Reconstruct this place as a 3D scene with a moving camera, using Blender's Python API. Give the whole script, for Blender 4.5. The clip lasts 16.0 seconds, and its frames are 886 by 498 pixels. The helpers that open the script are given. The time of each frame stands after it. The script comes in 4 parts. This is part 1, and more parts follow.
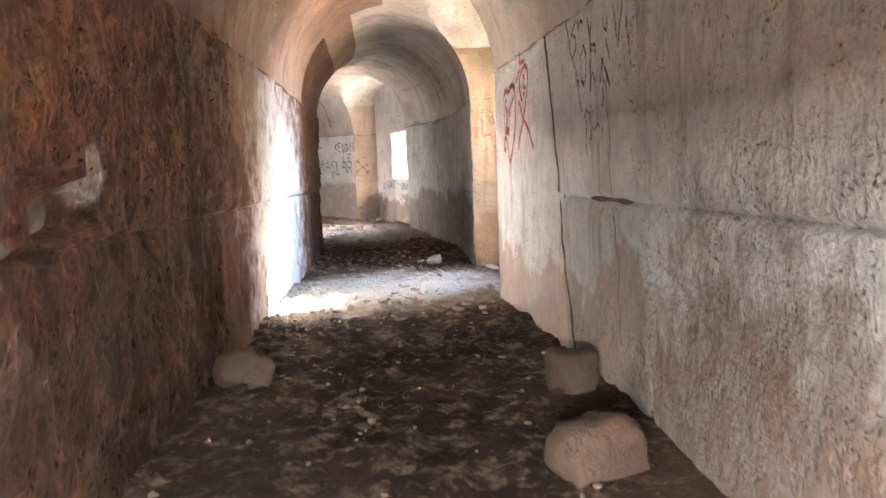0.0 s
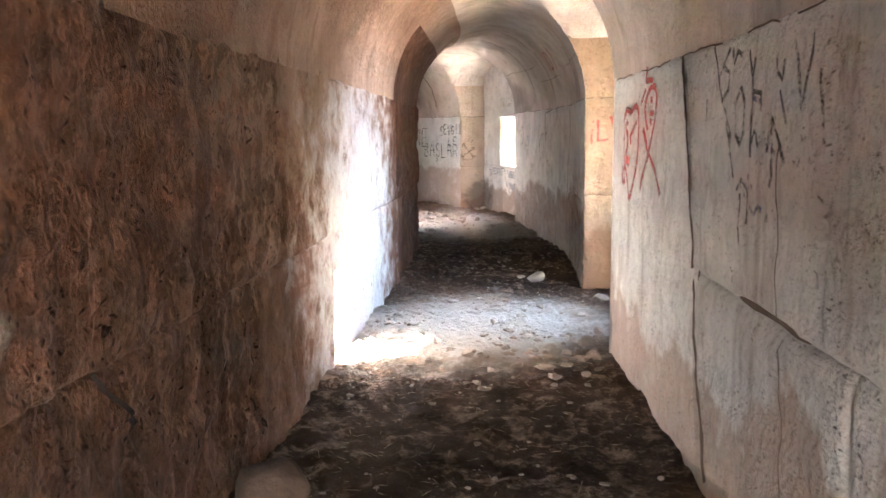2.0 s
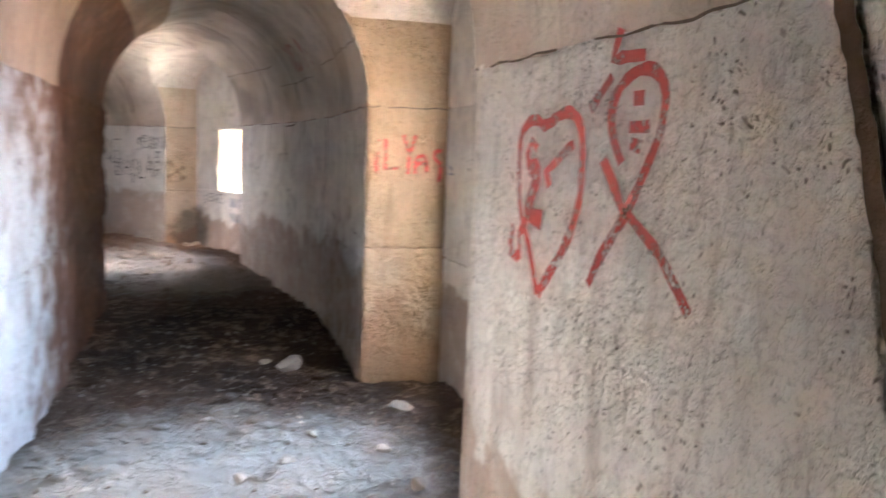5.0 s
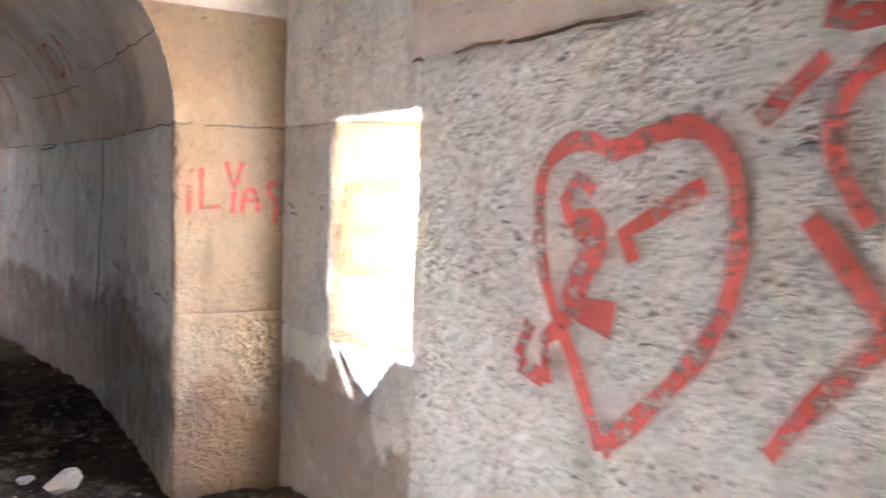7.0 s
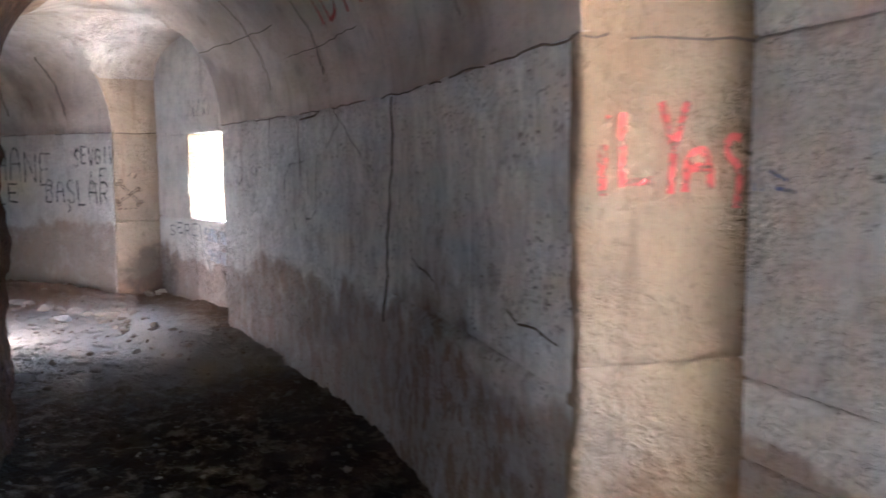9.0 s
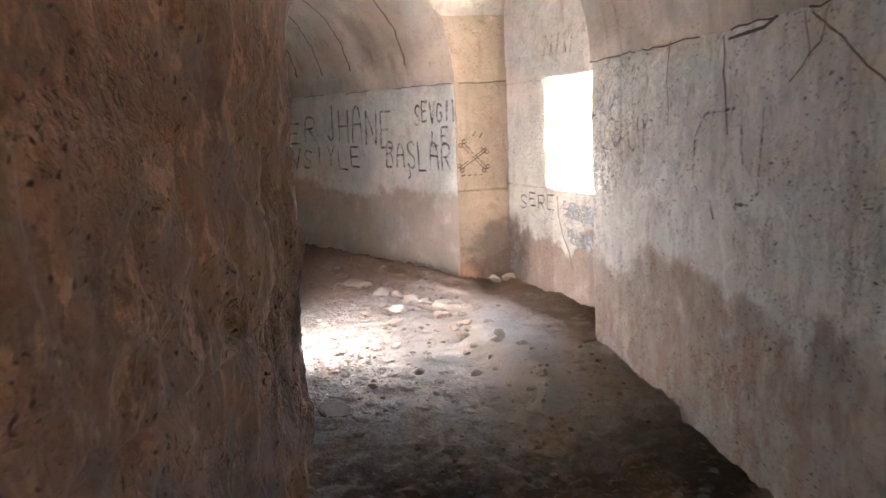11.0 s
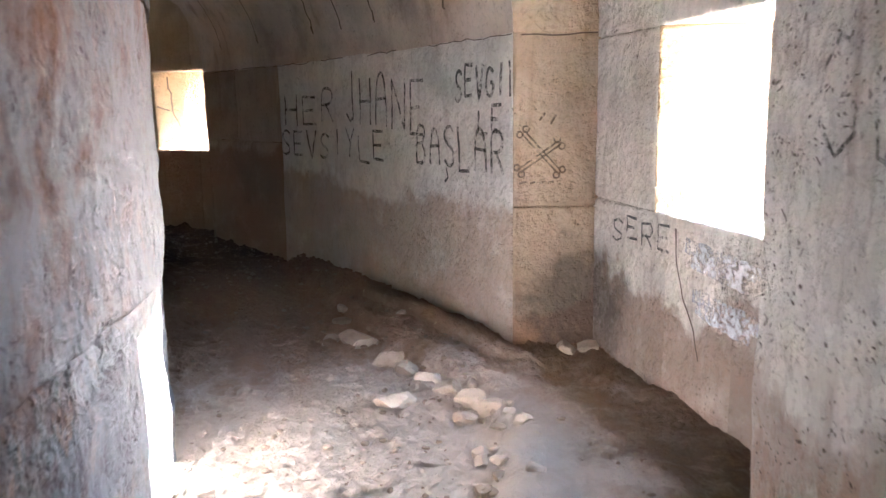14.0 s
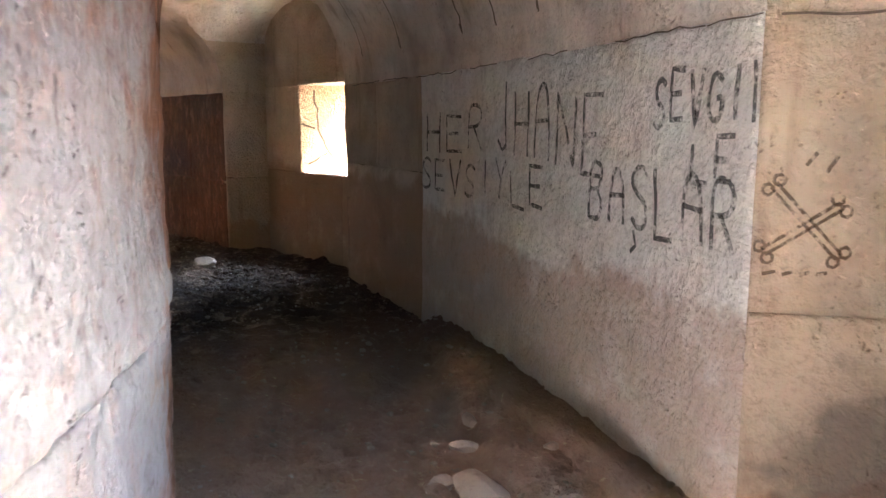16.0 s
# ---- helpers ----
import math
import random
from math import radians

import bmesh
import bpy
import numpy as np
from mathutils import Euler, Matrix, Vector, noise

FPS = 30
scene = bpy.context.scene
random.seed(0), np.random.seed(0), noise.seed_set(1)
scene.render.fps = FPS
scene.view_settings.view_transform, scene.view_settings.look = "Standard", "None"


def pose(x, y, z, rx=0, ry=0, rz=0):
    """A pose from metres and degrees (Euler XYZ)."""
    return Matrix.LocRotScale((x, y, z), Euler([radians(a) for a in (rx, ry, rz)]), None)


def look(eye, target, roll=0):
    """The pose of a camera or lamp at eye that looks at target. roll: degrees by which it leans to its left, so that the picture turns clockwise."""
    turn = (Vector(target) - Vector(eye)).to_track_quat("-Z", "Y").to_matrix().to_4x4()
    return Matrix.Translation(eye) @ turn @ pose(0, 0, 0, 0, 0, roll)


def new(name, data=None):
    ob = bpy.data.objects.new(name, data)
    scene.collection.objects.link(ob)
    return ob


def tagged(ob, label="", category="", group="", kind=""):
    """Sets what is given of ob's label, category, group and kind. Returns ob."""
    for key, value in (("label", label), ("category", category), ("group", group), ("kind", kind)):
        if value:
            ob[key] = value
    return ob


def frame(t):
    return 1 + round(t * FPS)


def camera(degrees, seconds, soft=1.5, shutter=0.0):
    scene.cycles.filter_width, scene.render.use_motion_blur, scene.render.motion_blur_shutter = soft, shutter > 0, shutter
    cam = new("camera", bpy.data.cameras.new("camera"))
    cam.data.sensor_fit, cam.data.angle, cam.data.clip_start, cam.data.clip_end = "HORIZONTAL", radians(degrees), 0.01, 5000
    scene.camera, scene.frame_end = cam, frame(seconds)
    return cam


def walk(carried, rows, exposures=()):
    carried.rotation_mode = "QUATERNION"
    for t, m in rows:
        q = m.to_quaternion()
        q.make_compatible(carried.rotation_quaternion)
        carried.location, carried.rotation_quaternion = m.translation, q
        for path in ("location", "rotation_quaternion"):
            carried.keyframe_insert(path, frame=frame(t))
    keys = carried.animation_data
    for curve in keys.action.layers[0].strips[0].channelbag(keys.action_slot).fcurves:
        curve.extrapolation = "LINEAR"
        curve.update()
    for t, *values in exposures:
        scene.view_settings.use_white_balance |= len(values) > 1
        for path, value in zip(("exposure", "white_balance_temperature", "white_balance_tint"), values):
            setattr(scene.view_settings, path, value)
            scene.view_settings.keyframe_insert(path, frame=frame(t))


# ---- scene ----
cam = camera(57.9, 16.0, shutter=0.4)
PATH = [
    (0, (0.07, 0.108, 1.684), (0.05, 2.098, 1.494), -1.9),
    (0.5, (0.124, 0.417, 1.836), (0.012, 2.403, 1.635), -2.8),
    (1, (0.109, 0.632, 1.926), (-0.121, 2.599, 1.653), -1.8),
    (1.5, (0.099, 0.88, 2.082), (-0.142, 2.842, 1.782), -0.5),
    (2, (0.153, 1.184, 2.131), (-0.147, 3.141, 1.851), -0.5),
    (2.5, (0.177, 1.544, 2.123), (-0.225, 3.478, 1.811), -1.8),
    (3, (0.062, 1.988, 2.099), (-0.281, 3.927, 1.751), -1.9),
    (3.5, (-0.046, 2.41, 2.045), (-0.333, 4.359, 1.699), -1.7),
    (4, (-0.188, 2.885, 2.05), (-0.448, 4.842, 1.731), -1.0),
    (4.5, (-0.297, 3.393, 2.077), (-0.367, 5.373, 1.801), 0.7),
    (4.7, (-0.272, 3.561, 2.118), (-0.135, 5.541, 1.872), 1.5),
    (6.8, (-0.366, 4.879, 2.171), (0.638, 6.604, 2.05), 1.7),
    (7, (-0.363, 5.05, 2.174), (0.588, 6.804, 2.038), 1.8),
    (7.5, (-0.497, 5.525, 2.154), (0.287, 7.354, 1.962), 2.1),
    (8, (-0.556, 5.988, 2.199), (0.211, 7.822, 1.979), 0.6),
    (8.5, (-0.551, 6.432, 2.18), (0.173, 8.286, 1.986), 0.1),
    (9, (-0.596, 7.004, 2.125), (-0.088, 8.927, 1.918), -0.2),
    (9.5, (-0.613, 7.551, 2.181), (-0.269, 9.506, 1.944), -1.6),
    (10, (-0.688, 8.148, 2.168), (-0.612, 10.129, 1.904), -3.1),
    (10.2, (-0.746, 8.34, 2.177), (-0.779, 10.318, 1.884), -3.0),
    (12.3, (-0.743, 10.153, 2.078), (-1.219, 12.069, 1.759), -1.4),
    (12.5, (-0.763, 10.293, 2.093), (-1.237, 12.21, 1.776), -1.4),
    (13, (-0.776, 10.747, 2.074), (-1.255, 12.657, 1.726), -1.3),
    (13.5, (-0.778, 11.182, 2.106), (-1.332, 13.072, 1.758), -1.4),
    (14, (-0.874, 11.656, 2.101), (-1.445, 13.541, 1.751), -0.8),
    (14.5, (-0.964, 12.049, 2.118), (-1.584, 13.92, 1.778), -1.0),
    (15, (-1.055, 12.483, 2.161), (-1.971, 14.231, 1.835), -1.2),
    (15.5, (-1.237, 12.924, 2.16), (-2.188, 14.655, 1.843), 0.0),
    (16, (-1.37, 13.318, 2.142), (-2.357, 15.03, 1.835), 0.1),
]
walk(cam, [(t, look(eye, target, roll)) for t, eye, target, roll in PATH],
     [(0, 8.05, 5700, 10), (1, 8.1, 5700, 10), (3, 8.0, 5600, 10), (4.5, 7.75, 5600, 10), (7.0, 8.0, 5300, 10), (7.5, 7.2, 5400, 10), (8.2, 6.45, 5300, 10), (8.6, 6.85, 5000, 10), (9.0, 7.6, 5000, 10), (9.3, 8.25, 5600, 10), (10, 8.6, 5900, 10), (12.5, 8.35, 5500, 10), (14.0, 8.1, 5600, 10), (14.7, 7.95, 5600, 10), (16, 8.5, 5800, 10)])

# ---- world, sun, window light ----
SUN_AZ = math.atan2(0.48, 0.877)      # the sun stands ahead and to the right
SUN_EL = radians(21.8)
world = bpy.data.worlds.new("sky")
scene.world = world
world.use_nodes = True
wn = world.node_tree
sky = wn.nodes.new("ShaderNodeTexSky")
sky.sky_type = "NISHITA"
sky.sun_disc = False
sky.sun_elevation = SUN_EL
sky.sun_rotation = math.pi / 2 - SUN_AZ
wn.nodes["Background"].inputs["Strength"].default_value = 0.05
wn.links.new(sky.outputs["Color"], wn.nodes["Background"].inputs["Color"])
sun_dir = Vector((math.cos(SUN_EL) * math.cos(SUN_AZ), math.cos(SUN_EL) * math.sin(SUN_AZ), math.sin(SUN_EL)))
sun = new("sun", bpy.data.lights.new("sun", "SUN"))
sun.data.energy, sun.data.angle, sun.data.color = 5.0, radians(0.5), (1.0, 0.93, 0.82)
sun.matrix_world = look((30 * sun_dir.x, 30 * sun_dir.y, 30 * sun_dir.z), (0, 0, 0))


def window_light(name, a, b, z0, z1, inward, watts, colour, out=0.0, rise=0.0, grow=1.0):
    """Sky light at an opening between the plan points a and b, falling in from outside and above."""
    lamp = new(name, bpy.data.lights.new(name, "AREA"))
    lamp.data.shape, lamp.data.size, lamp.data.size_y = "RECTANGLE", 0.9 * math.hypot(b[0] - a[0], b[1] - a[1]), grow * (z1 - z0)
    lamp.data.energy, lamp.data.color = watts, colour
    mid = Vector((0.62 * a[0] + 0.38 * b[0], 0.62 * a[1] + 0.38 * b[1], (z0 + z1) / 2))
    d = Vector((inward[0], inward[1], 0)).normalized()
    lamp.matrix_world = look(mid - d * out + Vector((0, 0, rise)), mid)
    return lamp


# ---- plan ----
SPRING = 2.48                          # the vault springs from this level
FLOOR = 0.64
LEFT = [(-0.42, -6.5), (-0.66, -2.8), (-0.90, 0.5), (-1.08, 2.8), (-1.20, 4.0), (-1.26, 5.1), (-1.31, 5.8), (-1.37, 6.9), (-1.46, 7.9),
        (-1.53, 9.0), (-1.63, 9.9), (-1.75, 11.2), (-1.93, 12.2), (-2.25, 13.1), (-2.52, 13.75), (-2.78, 14.2), (-3.18, 14.75),
        (-3.75, 15.35), (-5.20, 16.55), (-6.60, 17.5), (-8.30, 18.3), (-10.4, 19.0)]
RIGHT_0 = [(1.50, -6.5), (1.35, -4.0), (1.20, -1.4)]
RIGHT_1 = [(1.00, 1.5), (0.86, 3.2), (0.71, 4.75), (0.56, 5.95), (0.465, 6.75)]
RIGHT_2 = [(0.33, 9.04), (0.27, 10.2), (0.20, 11.0), (0.09, 11.65), (-0.04, 12.3), (-0.34, 13.3), (-0.66, 14.15)]
RIGHT_3 = [(-1.77, 15.96), (-2.83, 16.93), (-3.5, 17.54), (-4.19, 18.08), (-5.75, 19.16)]
RIGHT_4 = [(-7.92, 19.85), (-9.1, 20.3), (-10.6, 20.8)]
# niche: near pier corner, near back corner, far back corner, far pier corner
NICHE_0 = [(1.20, -1.4), (1.72, -1.36), (1.52, 1.52), (1.00, 1.5)]
NICHE_1 = [(0.465, 6.75), (1.12, 6.82), (0.87, 9.04), (0.33, 9.04)]
NICHE_2 = [(-0.66, 14.15), (-0.32, 14.38), (-1.34, 16.095), (-1.77, 15.96)]
NICHE_3 = [(-5.75, 19.16), (-5.55, 19.45), (-7.72, 20.31), (-7.92, 19.85)]
# window: near inner, far inner, far outer, near outer, sill, lintel
WINDOW_0 = [(1.66, -0.5), (1.59, 0.5), (2.0, 0.05), (2.05, -0.5), 1.5, 2.46]
WINDOW_1 = [(1.045, 7.49), (0.93, 8.52), (1.36, 8.05), (1.42, 7.47), 1.49, 2.49]
WINDOW_2 = [(-0.545, 14.75), (-1.005, 15.53), (-0.47, 15.53), (-0.16, 15.00), 1.60, 2.45]
WINDOW_3 = [(-6.00, 19.63), (-7.00, 20.02), (-6.34, 20.37), (-6.10, 20.27), 1.64, 2.55]

SKY_BLUE = (0.55, 0.75, 1.0)
for name, w, watts in (("window_light_back", WINDOW_0, 10), ("window_light_first", WINDOW_1, 2.6), ("window_light_second", WINDOW_2, 0.8), ("window_light_third", WINDOW_3, 1.5)):
    d = Vector((w[3][0] - w[2][0], w[3][1] - w[2][1])).normalized()
    window_light(name, w[2], w[3], w[4], w[5], (d.y, -d.x), watts, SKY_BLUE, 0.55, 0.55, 1.2)
# lamp in an unseen opening, added behind the start to brighten the right wall
window_light("added_opening_light", (-0.95, -3.1), (-0.85, -1.7), 1.5, 2.3, (1, 0), 26, (1.0, 0.92, 0.82))


# ---- materials ----
def nodes_of(name):
    m = bpy.data.materials.new(name)
    m.use_nodes = True
    return m, m.node_tree.nodes, m.node_tree.links


def add_noise(n, l, vec, scale, detail=6, rough=0.6, stretch=None):
    t = n.new("ShaderNodeTexNoise")
    t.inputs["Scale"].default_value, t.inputs["Detail"].default_value, t.inputs["Roughness"].default_value = scale, detail, rough
    if stretch:
        mp = n.new("ShaderNodeMapping")
        mp.inputs["Scale"].default_value = stretch
        l.new(vec, mp.inputs["Vector"])
        vec = mp.outputs["Vector"]
    l.new(vec, t.inputs["Vector"])
    return t.outputs["Fac"]


def ramp(n, l, fac, lo, hi, a=0.0, b=1.0):
    r = n.new("ShaderNodeMapRange")
    r.interpolation_type = "SMOOTHSTEP"
    for k, v in zip(("From Min", "From Max", "To Min", "To Max"), (lo, hi, a, b)):
        r.inputs[k].default_value = v
    l.new(fac, r.inputs["Value"])
    return r.outputs["Result"]


def mix(n, l, fac, a, b, mode="MIX"):
    m = n.new("ShaderNodeMix")
    m.data_type, m.blend_type = "RGBA", mode
    for sock, v in ((m.inputs["Factor"], fac), (m.inputs["A"], a), (m.inputs["B"], b)):
        if isinstance(v, (tuple, list)):
            sock.default_value = (*v, 1)
        elif isinstance(v, (int, float)):
            sock.default_value = v
        else:
            l.new(v, sock)
    return m.outputs["Result"]


def calc(n, l, op, a, b):
    m = n.new("ShaderNodeMath")
    m.operation = op
    for sock, v in ((m.inputs[0], a), (m.inputs[1], b)):
        if isinstance(v, (int, float)):
            sock.default_value = v
        else:
            l.new(v, sock)
    return m.outputs[0]


def stone(name, base, alt, stain, stain_level=None, tide=1.6, mottle=0.0, cover=(0.52, 0.66), soot=0.0, pits=0.5, relief=0.02, grain=(1, 1, 1), vary=0.12, spots=(), veins=0.0, flakes=0.0):
    """Weathered limestone: two tones in patches, dirt in the pores, an uneven tide line of reddish soil below stain_level."""
    m, n, l = nodes_of(name)
    bsdf = n["Principled BSDF"]
    pos = n.new("ShaderNodeNewGeometry").outputs["Position"]
    big = add_noise(n, l, pos, 0.9, 5, 0.6)
    mid = add_noise(n, l, pos, 4.5, 8, 0.65)
    fine = add_noise(n, l, pos, 38, 6, 0.7, grain)
    col = mix(n, l, ramp(n, l, big, 0.38, 0.66), base, alt)
    col = mix(n, l, ramp(n, l, mid, 0.38, 0.78, 0.0, 0.5), col, tuple(c * 0.72 for c in alt))
    streak = add_noise(n, l, pos, 3.2, 5, 0.6, (2.2, 2.2, 0.28))
    col = mix(n, l, ramp(n, l, streak, 0.56, 0.74, 0.0, 0.5), col, tuple(c * 0.72 for c in stain))
    if stain_level is not None:
        sep = n.new("ShaderNodeSeparateXYZ")
        l.new(pos, sep.inputs[0])
        edge = add_noise(n, l, pos, 1.6, 7, 0.6)
        level = calc(n, l, "SUBTRACT", stain_level, calc(n, l, "MULTIPLY", calc(n, l, "SUBTRACT", edge, 0.5), tide))
        below = ramp(n, l, calc(n, l, "SUBTRACT", level, sep.outputs["Z"]), -0.05, 0.07, 0, 0.88)
        below = calc(n, l, "MULTIPLY", below, ramp(n, l, mid, 0.25, 0.5, 0.55, 1.0))
        col = mix(n, l, below, col, stain)
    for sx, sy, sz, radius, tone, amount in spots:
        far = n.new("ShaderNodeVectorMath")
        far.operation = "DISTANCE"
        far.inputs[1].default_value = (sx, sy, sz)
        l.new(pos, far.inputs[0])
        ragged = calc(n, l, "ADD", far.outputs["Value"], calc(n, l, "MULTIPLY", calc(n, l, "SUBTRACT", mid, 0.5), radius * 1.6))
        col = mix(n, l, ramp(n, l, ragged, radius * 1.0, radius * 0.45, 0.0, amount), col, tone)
    if soot:
        s = add_noise(n, l, pos, 1.3, 4, 0.5)
        col = mix(n, l, ramp(n, l, s, 0.52, 0.70, 0, soot), col, (0.06, 0.05, 0.045))
    if mottle:
        # patches where the skin is gone and the raw stone shows paler, with darker rims
        q = add_noise(n, l, pos, 8, 7, 0.68, (1, 1, 0.6))
        col = mix(n, l, ramp(n, l, q, 0.53, 0.60, 0.0, mottle), col, tuple(min(0.8, c * 1.5) for c in base))
        col = mix(n, l, ramp(n, l, q, 0.44, 0.37, 0.0, mottle), col, tuple(c * 0.62 for c in alt))
    if veins:
        w = add_noise(n, l, pos, 7, 5, 0.55, (1, 1, 0.45))
        crack = ramp(n, l, calc(n, l, "ABSOLUTE", calc(n, l, "SUBTRACT", w, 0.5), 0.0), 0.035, 0.004, 0.0, 1.0)
        crack = calc(n, l, "MULTIPLY", crack, ramp(n, l, mid, 0.42, 0.6))
        col = mix(n, l, calc(n, l, "MULTIPLY", crack, veins), col, tuple(c * 0.45 for c in stain))
    if flakes:
        # scaling skin of the stone: plates with sharp edges, darker where they have come off
        f = add_noise(n, l, pos, 10, 6, 0.62, (1, 1, 0.55))
        g = add_noise(n, l, pos, 21, 5, 0.6, (1, 1, 0.7))
        plate = calc(n, l, "ADD", ramp(n, l, f, 0.50, 0.535), calc(n, l, "MULTIPLY", ramp(n, l, g, 0.52, 0.57), 0.5))
        col = mix(n, l, ramp(n, l, plate, 0.9, 0.1, 0.0, min(0.5, flakes)), col, tuple(c * 0.62 for c in alt))
    # dirt-filled pits
    v = n.new("ShaderNodeTexVoronoi")
    v.inputs["Scale"].default_value, v.inputs["Randomness"].default_value = 36, 1
    vm = n.new("ShaderNodeMapping")
    vm.inputs["Scale"].default_value = grain
    warp = n.new("ShaderNodeVectorMath")
    warp.operation = "ADD"
    wn_ = n.new("ShaderNodeTexNoise")
    wn_.inputs["Scale"].default_value = 9
    sc = n.new("ShaderNodeVectorMath")
    sc.operation = "SCALE"
    sc.inputs["Scale"].default_value = 0.16
    l.new(pos, wn_.inputs["Vector"])
    l.new(wn_.outputs["Color"], sc.inputs[0])
    l.new(pos, warp.inputs[0])
    l.new(sc.outputs[0], warp.inputs[1])
    l.new(warp.outputs[0], vm.inputs["Vector"])
    l.new(vm.outputs[0], v.inputs["Vector"])
    mask = ramp(n, l, add_noise(n, l, pos, 5, 5, 0.65), *cover)
    pit = calc(n, l, "MULTIPLY", ramp(n, l, v.outputs["Distance"], 0.30, 0.10), mask)
    col = mix(n, l, calc(n, l, "MULTIPLY", pit, pits), col, tuple(c * 0.3 for c in stain))
    col = mix(n, l, ramp(n, l, fine, 0.48, 0.30, 0.0, 0.45), col, tuple(c * 0.55 for c in alt))
    info = n.new("ShaderNodeObjectInfo")
    hsv = n.new("ShaderNodeHueSaturation")
    l.new(ramp(n, l, info.outputs["Random"], 0, 1, 1 - vary, 1 + vary), hsv.inputs["Value"])
    l.new(col, hsv.inputs["Color"])
    l.new(hsv.outputs["Color"], bsdf.inputs["Base Color"])
    bsdf.inputs["Roughness"].default_value = 0.92
    bsdf.inputs["Specular IOR Level"].default_value = 0.25
    h = calc(n, l, "ADD", calc(n, l, "MULTIPLY", mid, 1.0), calc(n, l, "MULTIPLY", fine, 0.5))
    h = calc(n, l, "ADD", h, calc(n, l, "MULTIPLY", add_noise(n, l, pos, 15, 5, 0.65, grain), 0.75))
    h = calc(n, l, "SUBTRACT", h, calc(n, l, "MULTIPLY", pit, 0.5))
    if veins:
        h = calc(n, l, "SUBTRACT", h, calc(n, l, "MULTIPLY", crack, 0.4 * veins))
    if flakes:
        h = calc(n, l, "ADD", h, calc(n, l, "MULTIPLY", plate, flakes))
    bump = n.new("ShaderNodeBump")
    bump.inputs["Strength"].default_value, bump.inputs["Distance"].default_value = 0.9, relief
    l.new(h, bump.inputs["Height"])
    l.new(bump.outputs["Normal"], bsdf.inputs["Normal"])
    return m


LIME, LIME_ALT = (0.84, 0.815, 0.765), (0.76, 0.725, 0.665)
FIRE_MARK = (-1.36, 16.05, 0.98, 0.46, (0.06, 0.05, 0.045), 0.7)
GREY = stone("pale_limestone", (0.86, 0.81, 0.74), (0.78, 0.72, 0.64), (0.38, 0.27, 0.20), 1.25, soot=0.12, relief=0.085, pits=0.75, veins=0.2, flakes=0.14, spots=(FIRE_MARK, (0.24, 10.3, 0.8, 1.15, (0.20, 0.12, 0.08), 0.8)))
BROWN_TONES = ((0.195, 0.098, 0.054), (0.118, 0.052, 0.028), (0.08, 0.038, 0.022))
# cavity and chip tones, then window light pools and a shaded patch painted in
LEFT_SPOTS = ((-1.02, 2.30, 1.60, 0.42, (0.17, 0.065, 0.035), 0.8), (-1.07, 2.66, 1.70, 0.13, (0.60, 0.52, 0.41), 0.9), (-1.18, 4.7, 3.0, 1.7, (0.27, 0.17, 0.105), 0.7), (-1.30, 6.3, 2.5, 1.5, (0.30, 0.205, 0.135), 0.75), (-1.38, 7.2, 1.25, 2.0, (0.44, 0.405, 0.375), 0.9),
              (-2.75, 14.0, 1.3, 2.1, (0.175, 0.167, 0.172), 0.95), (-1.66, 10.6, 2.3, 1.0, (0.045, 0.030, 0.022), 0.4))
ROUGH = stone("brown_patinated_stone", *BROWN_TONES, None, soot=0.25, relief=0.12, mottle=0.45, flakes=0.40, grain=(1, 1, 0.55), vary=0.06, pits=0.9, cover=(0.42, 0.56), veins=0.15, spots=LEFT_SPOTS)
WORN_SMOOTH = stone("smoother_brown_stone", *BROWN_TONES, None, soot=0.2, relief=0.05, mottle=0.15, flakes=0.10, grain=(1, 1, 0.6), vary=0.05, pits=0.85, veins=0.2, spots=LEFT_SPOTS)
JAMB = stone("warm_jamb_stone", (0.50, 0.37, 0.235), (0.41, 0.29, 0.175), (0.30, 0.19, 0.115), None, soot=0.1, relief=0.07, pits=0.5)
PIER_A = stone("pale_pier_limestone", LIME, LIME_ALT, (0.45, 0.33, 0.25), 1.2, tide=1.4, soot=0.10, relief=0.09, pits=0.8, veins=0.25, flakes=0.2, cover=(0.45, 0.60), spots=((0.95, 2.3, 0.45, 1.5, (0.21, 0.14, 0.095), 0.9),))
PIER_B = stone("soil_stained_pier_limestone", LIME, LIME_ALT, (0.33, 0.225, 0.165), 1.36, tide=0.95, mottle=0.12, soot=0.14, relief=0.09, pits=0.95, cover=(0.40, 0.56), veins=0.3, flakes=0.32, spots=((0.24, 10.2, 0.7, 1.3, (0.17, 0.105, 0.07), 0.8),))
PIER_C = stone("lettered_pier_limestone", LIME, LIME_ALT, (0.45, 0.34, 0.265), 1.50, tide=1.0, soot=0.10, relief=0.08, pits=0.6, veins=0.2, flakes=0.15)
TAN_DEEP = stone("ochre_limestone", (0.33, 0.235, 0.15), (0.28, 0.195, 0.12), (0.22, 0.135, 0.08), 1.1, soot=0.15, relief=0.075, pits=0.5, flakes=0.12)
# darker pier stone: the dimness of the far end put into its colour
SHADED_PIER = stone("shaded_pier_limestone", (0.52, 0.415, 0.315), (0.42, 0.325, 0.24), (0.28, 0.19, 0.13), 1.7, tide=0.7, soot=0.3, relief=0.07)
TAN = stone("tan_limestone", (0.46, 0.355, 0.255), (0.41, 0.31, 0.215), (0.36, 0.22, 0.14), 1.1, soot=0.12, relief=0.06, pits=0.7, spots=(FIRE_MARK,))
